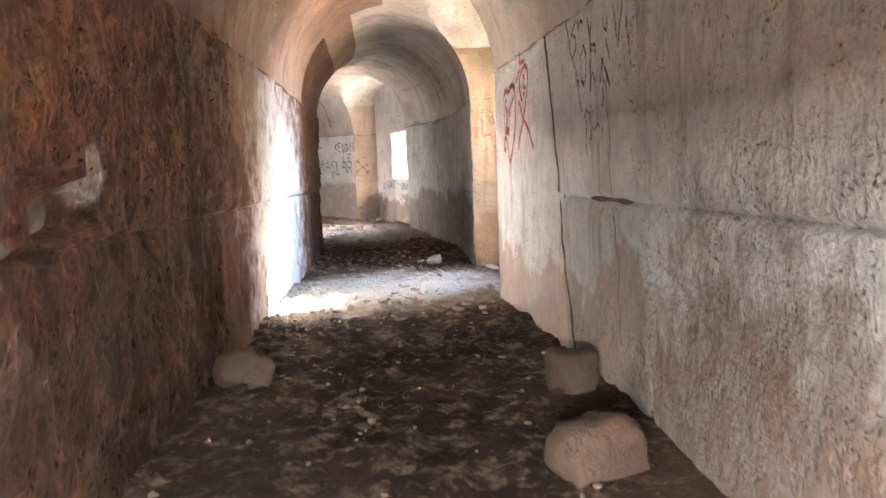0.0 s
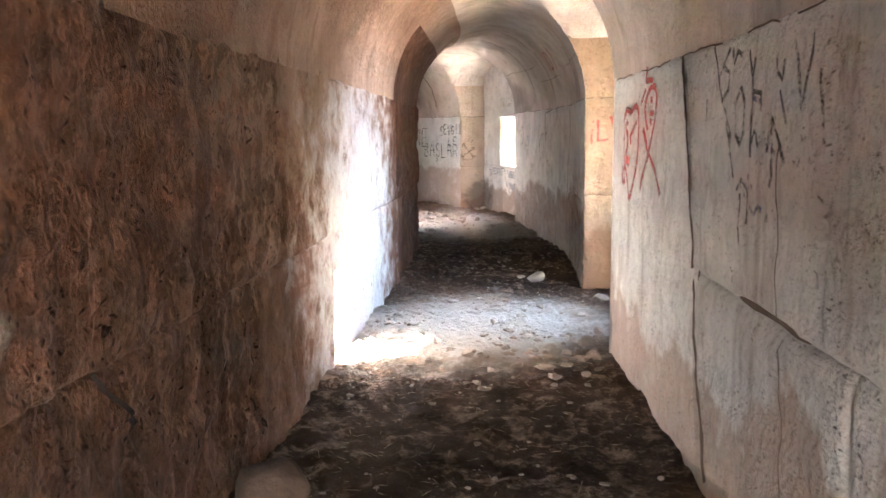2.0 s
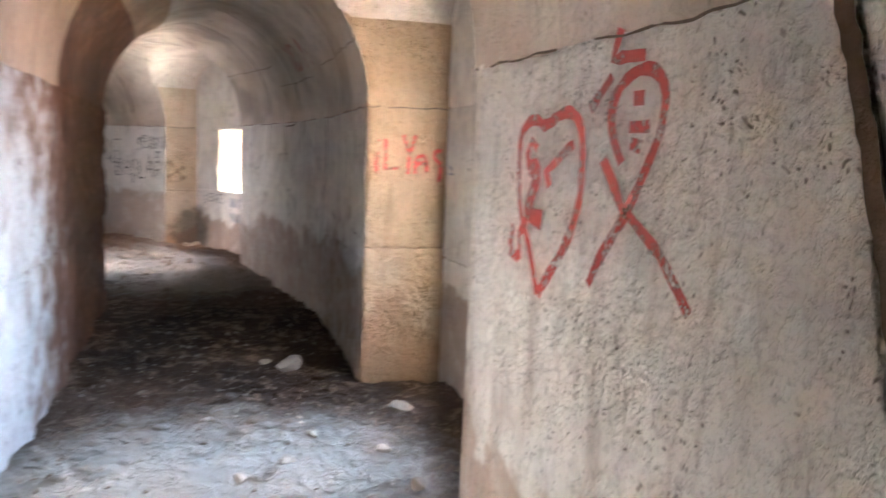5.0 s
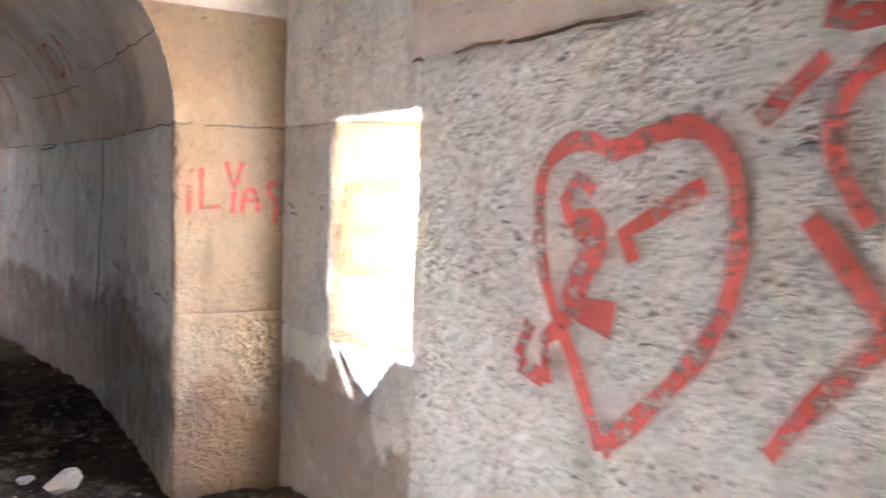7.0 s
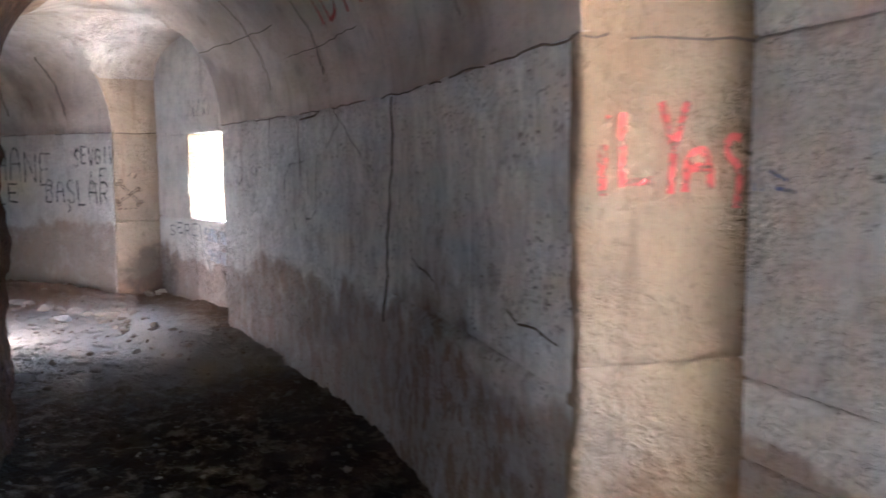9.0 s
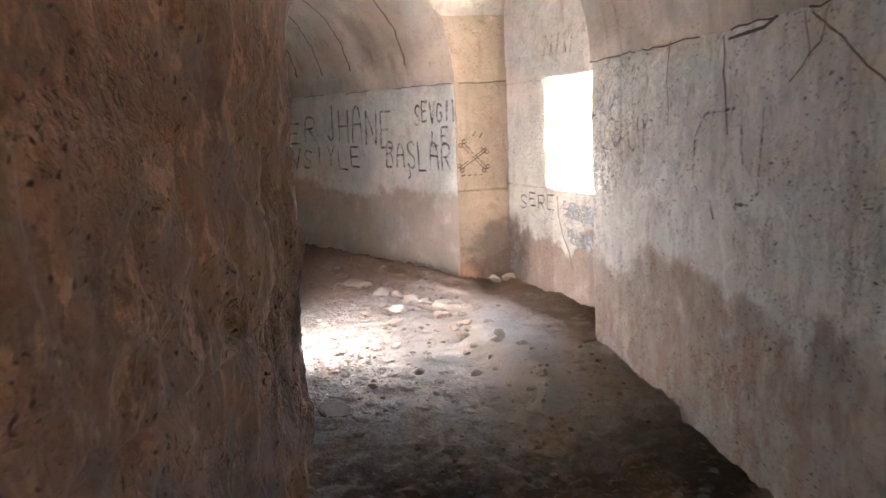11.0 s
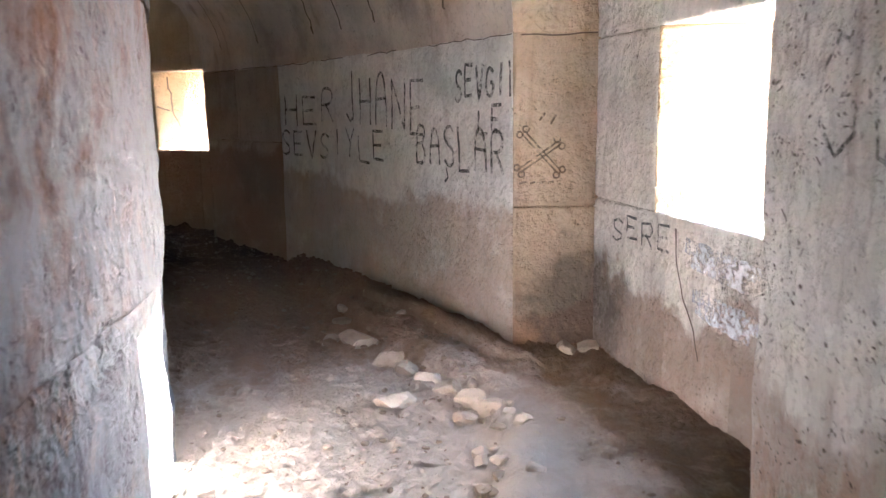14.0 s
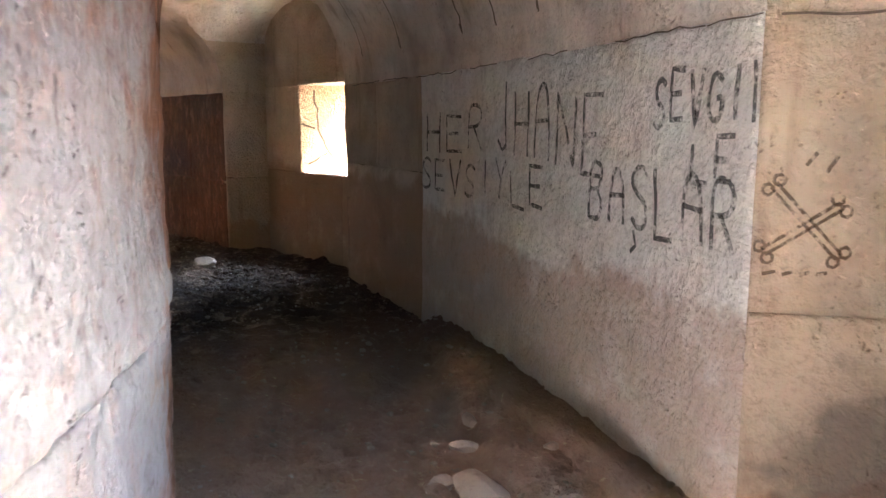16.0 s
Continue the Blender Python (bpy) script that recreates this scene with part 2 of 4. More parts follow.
VAULT_BROWN = stone("brown_vault_stone", (0.38, 0.26, 0.178), (0.28, 0.18, 0.118), (0.18, 0.10, 0.065), None, soot=0.3, relief=0.06, flakes=0.15, spots=((-0.8, 2.6, 2.7, 3.2, (0.195, 0.105, 0.062), 0.85),))
VAULT = stone("vault_limestone", (0.62, 0.54, 0.46), (0.46, 0.37, 0.29), (0.26, 0.17, 0.12), None, soot=0.4, relief=0.05)
BROWN = stone("soil_covered_stone", (0.105, 0.07, 0.048), (0.075, 0.048, 0.032), (0.11, 0.068, 0.045), None, pits=0.2)
JOINT = stone("dark_joint", (0.16, 0.115, 0.082), (0.115, 0.08, 0.057), (0.08, 0.05, 0.034), None)
DEEP = stone("deep_crack", (0.05, 0.032, 0.022), (0.035, 0.022, 0.015), (0.025, 0.015, 0.01), None)
RUBBLE = stone("rubble_stone", (0.39, 0.315, 0.25), (0.30, 0.23, 0.175), (0.20, 0.135, 0.09), None, pits=0.3)
EARTHY = stone("earth_stained_stone", (0.31, 0.245, 0.19), (0.23, 0.17, 0.125), (0.16, 0.10, 0.07), None, pits=0.4, relief=0.03)
HILL = stone("hill_rock", (0.50, 0.36, 0.24), (0.40, 0.28, 0.18), (0.28, 0.17, 0.10), None)


def dirt_material():
    m, n, l = nodes_of("brown_dirt")
    bsdf = n["Principled BSDF"]
    pos = n.new("ShaderNodeNewGeometry").outputs["Position"]
    big = add_noise(n, l, pos, 0.8, 5, 0.6)
    mid = add_noise(n, l, pos, 7, 8, 0.7)
    fine = add_noise(n, l, pos, 60, 5, 0.7)
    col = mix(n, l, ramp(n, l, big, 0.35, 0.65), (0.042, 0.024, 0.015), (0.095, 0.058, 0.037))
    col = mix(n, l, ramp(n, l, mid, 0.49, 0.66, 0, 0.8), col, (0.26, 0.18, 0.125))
    col = mix(n, l, ramp(n, l, fine, 0.55, 0.75, 0, 0.5), col, (0.09, 0.055, 0.035))
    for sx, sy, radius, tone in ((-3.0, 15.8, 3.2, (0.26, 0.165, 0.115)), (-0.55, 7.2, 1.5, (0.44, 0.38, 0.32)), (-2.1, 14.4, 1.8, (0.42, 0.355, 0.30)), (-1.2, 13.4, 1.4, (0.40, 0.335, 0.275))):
        # window light pools put into the colour as pale dust, and dry reddish mud
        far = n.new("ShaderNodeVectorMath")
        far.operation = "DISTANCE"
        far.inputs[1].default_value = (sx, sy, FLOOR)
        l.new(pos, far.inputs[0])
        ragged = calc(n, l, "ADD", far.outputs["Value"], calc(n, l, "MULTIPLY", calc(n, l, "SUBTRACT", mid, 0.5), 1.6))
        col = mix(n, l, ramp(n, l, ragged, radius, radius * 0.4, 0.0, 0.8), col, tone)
    straw = add_noise(n, l, pos, 16, 3, 0.5, (1, 3.5, 1))
    col = mix(n, l, ramp(n, l, straw, 0.64, 0.74, 0, 0.5), col, (0.42, 0.35, 0.22))
    l.new(col, bsdf.inputs["Base Color"])
    bsdf.inputs["Roughness"].default_value = 0.95
    bsdf.inputs["Specular IOR Level"].default_value = 0.15
    bump = n.new("ShaderNodeBump")
    bump.inputs["Strength"].default_value, bump.inputs["Distance"].default_value = 1.0, 0.12
    h = calc(n, l, "ADD", mid, calc(n, l, "MULTIPLY", fine, 0.3))
    h = calc(n, l, "ADD", h, calc(n, l, "MULTIPLY", add_noise(n, l, pos, 24, 4, 0.6), 0.6))
    l.new(h, bump.inputs["Height"])
    l.new(bump.outputs["Normal"], bsdf.inputs["Normal"])
    return m


def paint(name, colour, cover=0.9):
    m, n, l = nodes_of(name)
    bsdf = n["Principled BSDF"]
    pos = n.new("ShaderNodeNewGeometry").outputs["Position"]
    g = add_noise(n, l, pos, 45, 6, 0.75)
    b = add_noise(n, l, pos, 8, 5, 0.6)
    bsdf.inputs["Base Color"].default_value = (*colour, 1)
    bsdf.inputs["Roughness"].default_value = 0.85
    a = calc(n, l, "ADD", calc(n, l, "MULTIPLY", g, 0.6), calc(n, l, "MULTIPLY", b, 0.4))
    l.new(ramp(n, l, a, 0.58 - 0.3 * cover, 0.74 - 0.3 * cover, 0.0, 0.92), bsdf.inputs["Alpha"])
    # worn paint: the stone shows where the ramp is low
    return m


DIRT = dirt_material()
RED = paint("worn_red_paint", (0.46, 0.085, 0.068), 0.70)
ORANGE = paint("orange_red_paint", (0.72, 0.22, 0.09), 0.6)
BLACK = paint("faded_black_paint", (0.075, 0.07, 0.068), 0.6)
SCRATCH = paint("scratched_stone", (0.13, 0.085, 0.05), 0.6)
INK = paint("smeared_black_paint", (0.085, 0.08, 0.082), 0.58)
CHAR = paint("charcoal", (0.085, 0.075, 0.068), 0.50)
BLUE = paint("faded_blue_paint", (0.18, 0.22, 0.42), 0.5)


# ---- building helpers ----
# broken-out places in the walls: x, y, z, half length, half height, depth
HOLLOWS = [(-1.02, 2.30, 1.60, 0.36, 0.13, 0.15), (-1.05, 2.60, 1.72, 0.07, 0.16, 0.05), (-1.46, 7.98, 1.72, 0.03, 0.14, 0.035), (0.70, 4.85, 1.47, 0.09, 0.08, 0.025),
           (0.80, 3.9, 1.52, 0.35, 0.04, 0.02), (-2.35, 13.4, 1.42, 0.12, 0.12, 0.05), (-2.0, 12.55, 1.10, 0.12, 0.14, 0.05), (-1.75, 11.2, 1.6, 0.1, 0.08, 0.05),
           (-0.35, 13.3, 1.05, 0.15, 0.08, 0.022), (0.5, 6.3, 1.25, 0.05, 0.05, 0.02), (-1.12, 3.4, 1.2, 0.05, 0.2, 0.04), (-1.23, 4.55, 1.1, 0.035, 0.35, 0.04)]

def part(name, bm, material, parent=None, label="", smooth=True):
    me = bpy.data.meshes.new(name)
    bm.normal_update()
    bm.to_mesh(me)
    bm.free()
    me.materials.append(material)
    if smooth:
        for p in me.polygons:
            p.use_smooth = True
    ob = new(name, me)
    if parent is not None:
        ob.parent = parent
    if label:
        ob["label"] = label
    return ob


def from_lists(name, verts, faces, material, parent=None, smooth=True):
    me = bpy.data.meshes.new(name)
    me.from_pydata(verts, [], faces)
    me.materials.append(material)
    if smooth:
        me.polygons.foreach_set("use_smooth", [True] * len(me.polygons))
    me.update()
    ob = new(name, me)
    if parent is not None:
        ob.parent = parent
    return ob


def prism(pts, z0, z1):
    """An upright block over a plan polygon."""
    bm = bmesh.new()
    low = [bm.verts.new((x, y, z0)) for x, y in pts]
    top = [bm.verts.new((x, y, z1)) for x, y in pts]
    bm.faces.new(low)
    bm.faces.new(top)
    k = len(pts)
    for i in range(k):
        bm.faces.new((low[i], low[(i + 1) % k], top[(i + 1) % k], top[i]))
    bmesh.ops.recalc_face_normals(bm, faces=bm.faces)
    return bm


class Line:
    """A smooth plan line with arc length; side +1: the corridor lies to its right, -1: to its left."""

    def __init__(self, pts, side, smooth=True):
        self.side = side
        p = [Vector(q) for q in pts]
        out = []
        if smooth and len(p) > 2:
            ext = [2 * p[0] - p[1]] + p + [2 * p[-1] - p[-2]]
            for i in range(1, len(ext) - 2):
                a, b, c, d = ext[i - 1:i + 3]
                for k in range(10):
                    t = k / 10
                    out.append(0.5 * (2 * b + (c - a) * t + (2 * a - 5 * b + 4 * c - d) * t * t + (3 * b - a - 3 * c + d) * t ** 3))
            out.append(p[-1])
        else:
            out = p
        self.p = np.array([tuple(v) for v in out])
        self.s = np.concatenate([[0], np.cumsum(np.hypot(*np.diff(self.p, axis=0).T))])
        self.length = self.s[-1]

    def at(self, s):
        x, y = np.interp(s, self.s, self.p[:, 0]), np.interp(s, self.s, self.p[:, 1])
        e = 0.06
        a, b = max(0, s - e), min(self.length, s + e)
        dx = np.interp(b, self.s, self.p[:, 0]) - np.interp(a, self.s, self.p[:, 0])
        dy = np.interp(b, self.s, self.p[:, 1]) - np.interp(a, self.s, self.p[:, 1])
        r = math.hypot(dx, dy)
        return x, y, self.side * dy / r, -self.side * dx / r

    def near(self, x, y):
        return float(self.s[np.argmin((self.p[:, 0] - x) ** 2 + (self.p[:, 1] - y) ** 2)])

    def point(self, s, z, off=0.0, rough=1.0):
        x, y, nx, ny = self.at(s)
        d = off + rough * relief_at(x, y, z)
        if rough > 1.9:
            d += worn_at(y) * 0.05 * abs(noise.noise(Vector((x * 7, y * 7, z * 2.6)))) + worn_at(y) * 0.022 * max(0.0, noise.noise(Vector((x * 13, y * 13, z * 6)))) + worn_at(y) * 0.018 * noise.noise(Vector((x * 19, y * 19, z * 11))) - 0.012
            # plates of the old skin stand proud of the stone behind
            d += worn_at(y) * 0.018 * max(0.0, min(1.0, 9 * (noise.noise(Vector((x * 5.5, y * 5.5, z * 3.2 + 4))) - 0.02)))
        for hx, hy, hz, rs, rz, deep in HOLLOWS:
            q = ((x - hx) ** 2 + (y - hy) ** 2) / rs ** 2 + (z - hz) ** 2 / rz ** 2
            if q < 2.5:
                q += 0.5 * noise.noise(Vector((x * 9, y * 9, z * 9)))
                d -= deep * max(0.0, min(1.0, 3.2 - 3.0 * q))
        return (x + nx * d, y + ny * d, z)


def worn_at(y):
    """How deeply the inner wall is weathered along the gallery."""
    return float(np.interp(y, [4.6, 6.0, 9.6, 10.6, 12.2, 13.0], [1.0, 0.22, 0.3, 1.0, 1.0, 0.3]))


def relief_at(x, y, z):
    """Unevenness of a dressed stone face, in metres."""
    v = Vector((x, y, z))
    return 0.010 * noise.noise(v * 1.7) + 0.006 * noise.noise(v * 5.3) + 0.0035 * noise.noise(v * 13)


def spaced(length, step, joint):
    edge = [0, joint * 0.5, joint, joint * 2.2, joint * 4.5]
    inner = np.linspace(joint * 4.5, length - joint * 4.5, max(2, int(length / step)))
    vals = edge[:-1] + list(inner) + [length - e for e in edge[:-1][::-1]]
    return [v / length for v in vals]


def block(parent, line, s, z, material, rough=1.0, step=0.07, proud=0.0, joint=0.012, skirt=0.05):
    """One dressed block: s = (near low, near high, far low, far high) along the wall, z = (low, high)."""
    s0b, s0t, s1b, s1t = s
    length, height = (abs(s1b - s0b) + abs(s1t - s0t)) / 2, z[1] - z[0]
    us, vs = spaced(length, step, joint), spaced(height, step, joint)
    verts, faces = [], []
    for v in vs:
        zz = z[0] + (z[1] - z[0]) * v
        for u in us:
            a, b = s0b + (s0t - s0b) * v, s1b + (s1t - s1b) * v
            ss = a + (b - a) * u
            d = min(u, 1 - u) * length, min(v, 1 - v) * height
            edge = min(d)
            x, y, nx, ny = line.at(ss)
            chip = max(0.0, noise.noise(Vector((x * 4, y * 4, zz * 4))))
            off = proud - min(0.028, 2.3 * joint) * math.exp(-((edge / (joint * (0.7 + 2.2 * chip))) ** 2))
            verts.append(line.point(ss, zz, off, rough))
    w, h = len(us), len(vs)
    for j in range(h - 1):
        for i in range(w - 1):
            q = (j * w + i, j * w + i + 1, (j + 1) * w + i + 1, (j + 1) * w + i)
            faces.append(q if line.side > 0 else q[::-1])
    rim = [i for i in range(w)] + [j * w + w - 1 for j in range(1, h)] + [(h - 1) * w + i for i in range(w - 2, -1, -1)] + [j * w for j in range(h - 2, 0, -1)]
    base = len(verts)
    for k in rim:
        x, y, zz = verts[k]
        ss = s0b + (s1b - s0b) * us[k % w]
        _, _, nx, ny = line.at(ss)
        verts.append((x - nx * skirt, y - ny * skirt, zz))
    for i in range(len(rim)):
        j = (i + 1) % len(rim)
        q = (rim[i], base + i, base + j, rim[j])
        faces.append(q if line.side > 0 else q[::-1])
    return from_lists("stone_block", verts, faces, material, parent)


def courses(parent, line, rows, material, rough=1.0, step=0.07, joint=0.012, skirt=0.05, step_out=0.0, choose=None):
    """Rows of (z low, z high, [joints: s at the foot, s at the head]) along a wall."""
    for z0, z1, joints in rows:
        for (a0, a1), (b0, b1) in zip(joints, joints[1:]):
            block(parent, line, (a0, a1, b0, b1), (z0, z1), choose((a0 + b0) / 2) if choose else material, rough, step, proud=(step_out if z0 > 1 else 0.0) + 0.006 * noise.noise(Vector((a0 * 3, z0 * 5, 7))), joint=joint, skirt=skirt)


# ---- structure ----
def shifted(p, q, d):
    """p moved by d metres towards q."""
    r = math.hypot(q[0] - p[0], q[1] - p[1])
    return (p[0] + (q[0] - p[0]) * d / r, p[1] + (q[1] - p[1]) * d / r)


def outward(niche, p, d):
    a, b = niche[1], niche[2]
    r = math.hypot(b[0] - a[0], b[1] - a[1])
    return (p[0] + (b[1] - a[1]) / r * d, p[1] - (b[0] - a[0]) / r * d)


TOP = 3.95
left = Line(LEFT, 1)
rights = [Line(r, -1) for r in (RIGHT_0, RIGHT_1, RIGHT_2, RIGHT_3, RIGHT_4)]
niches = [NICHE_0, NICHE_1, NICHE_2, NICHE_3]
windows = [WINDOW_0, WINDOW_1, WINDOW_2, WINDOW_3]

# inner wall of the gallery
def inner_wall(name, a, b, z0, z1):
    front, rear = [], []
    for s in np.linspace(a, b, max(4, int((b - a) / 0.4))):
        x, y, nx, ny = left.at(s)
        front.append((x - nx * 0.14, y - ny * 0.14))
        rear.append((x - nx * 0.75, y - ny * 0.75))
    ob = part(name, prism(front + rear[::-1], z0, z1), JOINT, smooth=False)
    return tagged(ob, "long curved inner wall of rough brown stone blocks", "wall", kind="structure")


# ends of the unseen opening added for that lamp
ADDED_GAP_A, ADDED_GAP_B = left.near(-0.65, -3.1), left.near(-0.74, -1.7)
wall_left = inner_wall("wall_left_1", ADDED_GAP_B, left.length, -0.3, TOP)
wall_left_back = inner_wall("wall_left_2", 0, ADDED_GAP_A, -0.3, TOP)
inner_wall("wall_left_3", ADDED_GAP_A, ADDED_GAP_B, 2.3, TOP)

# piers of the outer wall
wall_right = []
for i, line in enumerate(rights):
    pts = []
    for s in np.linspace(0.035 if i else 0, line.length - (0.035 if i < 4 else 0), 16):
        x, y, nx, ny = line.at(s)
        pts.append((x - nx * 0.035, y - ny * 0.035))
    if i < 4:
        e, b = niches[i][0], niches[i][1]
        back = outward(niches[i], b, 0.45)
        pts += [(b[0] + (line.p[-2][0] - line.p[-1][0]) * 0.3, b[1] + (line.p[-2][1] - line.p[-1][1]) * 0.3), back]
    else:
        x, y, nx, ny = line.at(line.length)
        pts.append((x - nx * 0.9, y - ny * 0.9))
    if i > 0:
        b = niches[i - 1][2]
        pts += [outward(niches[i - 1], b, 0.45), (b[0] + (line.p[1][0] - line.p[0][0]) * 0.3, b[1] + (line.p[1][1] - line.p[0][1]) * 0.3)]
    else:
        x, y, nx, ny = line.at(0)
        pts.append((x - nx * 0.9, y - ny * 0.9))
    w = part("wall_right_%d" % (i + 1), prism(pts, -0.3, TOP), JOINT, smooth=False)
    wall_right.append(tagged(w, "pale limestone pier wall of large weathered blocks", "wall", kind="structure"))

# niches with their windows
niche_walls = []
for i, (nc, w) in enumerate(zip(niches, windows)):
    near_in, far_in, far_out, near_out, sill, lintel = w
    rec = [outward(nc, p, 0.035) for p in (nc[1], near_in, far_in, nc[2])]
    o0, o1 = outward(nc, nc[1], 0.45), outward(nc, nc[2], 0.45)
    root = part("wall_niche_%d" % (i + 1), prism([rec[0], rec[1], near_out, o0], -0.3, TOP), SHADED_PIER if i == 3 else GREY, smooth=False)
    tagged(root, "back wall of a window niche in pale limestone", "wall", kind="structure")
    part("jamb_mass", prism([rec[2], rec[3], o1, far_out], -0.3, TOP), TAN, root, smooth=False)
    part("breast", prism([rec[1], rec[2], far_out, near_out], -0.3, sill - (0.27 if i == 1 else 0.03)), GREY, root, smooth=False)
    part("lintel", prism([rec[1], rec[2], far_out, near_out], lintel, TOP), TAN, root, smooth=False)
    niche_walls.append(root)

# end walls
x0, x1 = left.p[0], rights[0].p[0]
end = part("wall_end_1", prism([(x0[0] - 0.8, x0[1] - 0.5), (x1[0] + 1.0, x1[1] - 0.5), (x1[0] + 1.0, x1[1]), (x0[0] - 0.8, x0[1])], -0.3, TOP), GREY, smooth=False)
tagged(end, "plain limestone end wall of the gallery", "wall", kind="structure")
x0, x1 = left.p[-1], rights[4].p[-1]
end = part("wall_end_2", prism([(x0[0] + 0.3, x0[1] - 0.8), (x1[0] - 0.4, x1[1] + 1.0), (x1[0] - 1.0, x1[1] + 1.0), (x0[0] - 0.5, x0[1] - 0.8)], -0.3, TOP), GREY, smooth=False)
tagged(end, "plain limestone end wall of the gallery", "wall", kind="structure")


# vault: a barrel along the gallery, crossed by a barrel over every niche
SPANS = [((1.50, -6.5), (-0.42, -6.5)), ((1.20, -1.4), (-0.77, -1.3)), ((1.00, 1.5), (-0.98, 1.6)), ((0.465, 6.75), (-1.36, 6.65)),
        ((0.33, 9.04), (-1.54, 8.95)), ((0.20, 11.0), (-1.70, 10.7)), ((-0.66, 14.15), (-2.33, 13.25)), ((-1.77, 15.96), (-3.0, 14.5)),
        ((-4.19, 18.08), (-5.2, 16.55)), ((-5.75, 19.16), (-6.5, 17.43)), ((-7.92, 19.85), (-8.4, 18.34)), ((-10.6, 20.8), (-10.4, 19.0))]
NICHE_KEYS = {1: 0, 3: 1, 6: 2, 9: 3}
RIGHT_KEYS = {0: 0, 2: 1, 4: 2, 5: 2, 7: 3, 8: 3, 10: 4}
ring = 24


def vault_rise(f, half):
    """Height of the slightly pointed barrel over its springing; f runs from 0 to 1 across."""
    u, r = abs(2 * f - 1), 1.10
    k = (r * r + 1) / 2
    return min(half, 0.92) * math.sqrt(max(0.0, k * k - (u + k - 1) ** 2))


verts, faces, sections, bay_ends = [], [], [], []
for k in range(len(SPANS) - 1):
    (ra, la), (rb, lb) = SPANS[k], SPANS[k + 1]
    sl0, sl1 = left.near(*la), left.near(*lb)
    nc = niches[NICHE_KEYS[k]] if k in NICHE_KEYS else None
    if nc:
        ts = [0.5 - 0.5 * math.cos(math.pi * j / 22) for j in range(23)]
    else:
        span = math.hypot(rb[0] - ra[0], rb[1] - ra[1])
        count = max(2, round(span / 0.95))
        ts = []
        for j in range(count):
            for d in ((0.0, 0.018 / span, 0.05 / span) if j else (0.0, 0.05 / span)):
                ts.append(j / count + d)
            ts += [(j + f) / count for f in (0.2, 0.4, 0.6, 0.8)] + [(j + 1) / count - 0.05 / span, (j + 1) / count - 0.018 / span]
        ts.append(1.0)
    for t in ts:
        if nc:
            rx, ry = ra[0] + (rb[0] - ra[0]) * t, ra[1] + (rb[1] - ra[1]) * t
            hump = 0.55 + 0.43 * math.sqrt(max(0.0, 1 - (2 * t - 1) ** 2))
            bx, by = nc[1][0] + (nc[2][0] - nc[1][0]) * t, nc[1][1] + (nc[2][1] - nc[1][1]) * t
            b = outward(nc, (bx, by), 0.03)
        else:
            line = rights[RIGHT_KEYS[k]]
            s0, s1 = line.near(*ra), line.near(*rb)
            rx, ry, nx, ny = line.at(s0 + (s1 - s0) * t)
            hump, b = 0.0, (rx - nx * 0.03, ry - ny * 0.03)
        lx, ly, nx, ny = left.at(sl0 + (sl1 - sl0) * t)
        lx, ly = lx + nx * 0.03, ly + ny * 0.03
        groove = 0.02 if not nc and any(abs(t - j / max(1, round(math.hypot(rb[0] - ra[0], rb[1] - ra[1]) / 0.95))) < 1e-4 for j in range(1, 20)) and t < 0.999 else 0.0
        row = []
        half = math.hypot(rx - lx, ry - ly) / 2
        for j in range(ring + 1):
            a = math.pi * j / ring
            f = 0.5 - 0.5 * math.cos(a)
            x, y = lx + (rx - lx) * f, ly + (ry - ly) * f
            z = max(vault_rise(f, half), hump if f > 0.5 else 0.0)
            z += 0.012 * noise.noise(Vector((x * 2, y * 2, z * 2))) + max(groove * 2.2, 0.025 if j in (8, 16) else 0.0)
            row.append((x, y, SPRING + z))
        for f in (0.35, 0.7, 1.0):
            x, y = rx + (b[0] - rx) * f, ry + (b[1] - ry) * f
            z = max(hump, 0.0) + 0.012 * noise.noise(Vector((x * 2, y * 2, hump * 2)))
            row.append((x, y, SPRING + z))
        sections.append(row)
    bay_ends.append((len(sections) - 1, nc is not None))
for row in sections:
    verts += row
wdt = len(sections[0])
steps = {i: bay for i, bay in bay_ends[:-1]}
slots = []
for i in range(len(sections) - 1):
    base = i * wdt
    if i in steps:
        # upright face over a pier, with edges of its own
        base = len(verts)
        bay, low = (sections[i], sections[i + 1]) if steps[i] else (sections[i + 1], sections[i])
        foot = [(p[0], p[1], min(p[2], q[2]) if j <= ring else SPRING) for j, (p, q) in enumerate(zip(bay, low))]
        verts += bay + foot if steps[i] else foot + bay
    for j in range(wdt - 1):
        faces.append((base + j, base + j + 1, base + wdt + j + 1, base + wdt + j))
        slots.append(((3 if sections[i][0][1] < 8.8 else 1) if j < 6 else 3 if j < (12 if sections[i][0][1] < 8.8 else 9) else 0) if i not in steps else (4 if sections[i][0][1] < 10 else 2) if steps[i] else 0)
ceiling = from_lists("ceiling", verts, faces, VAULT)
for extra in (ROUGH, TAN, VAULT_BROWN, TAN_DEEP):
    ceiling.data.materials.append(extra)
ceiling.data.polygons.foreach_set("material_index", slots)
for poly in ceiling.data.polygons:
    poly.use_smooth = poly.index // (wdt - 1) not in steps
tagged(ceiling, "barrel-vaulted stone ceiling with arched bays over the windows", "ceiling", kind="structure")

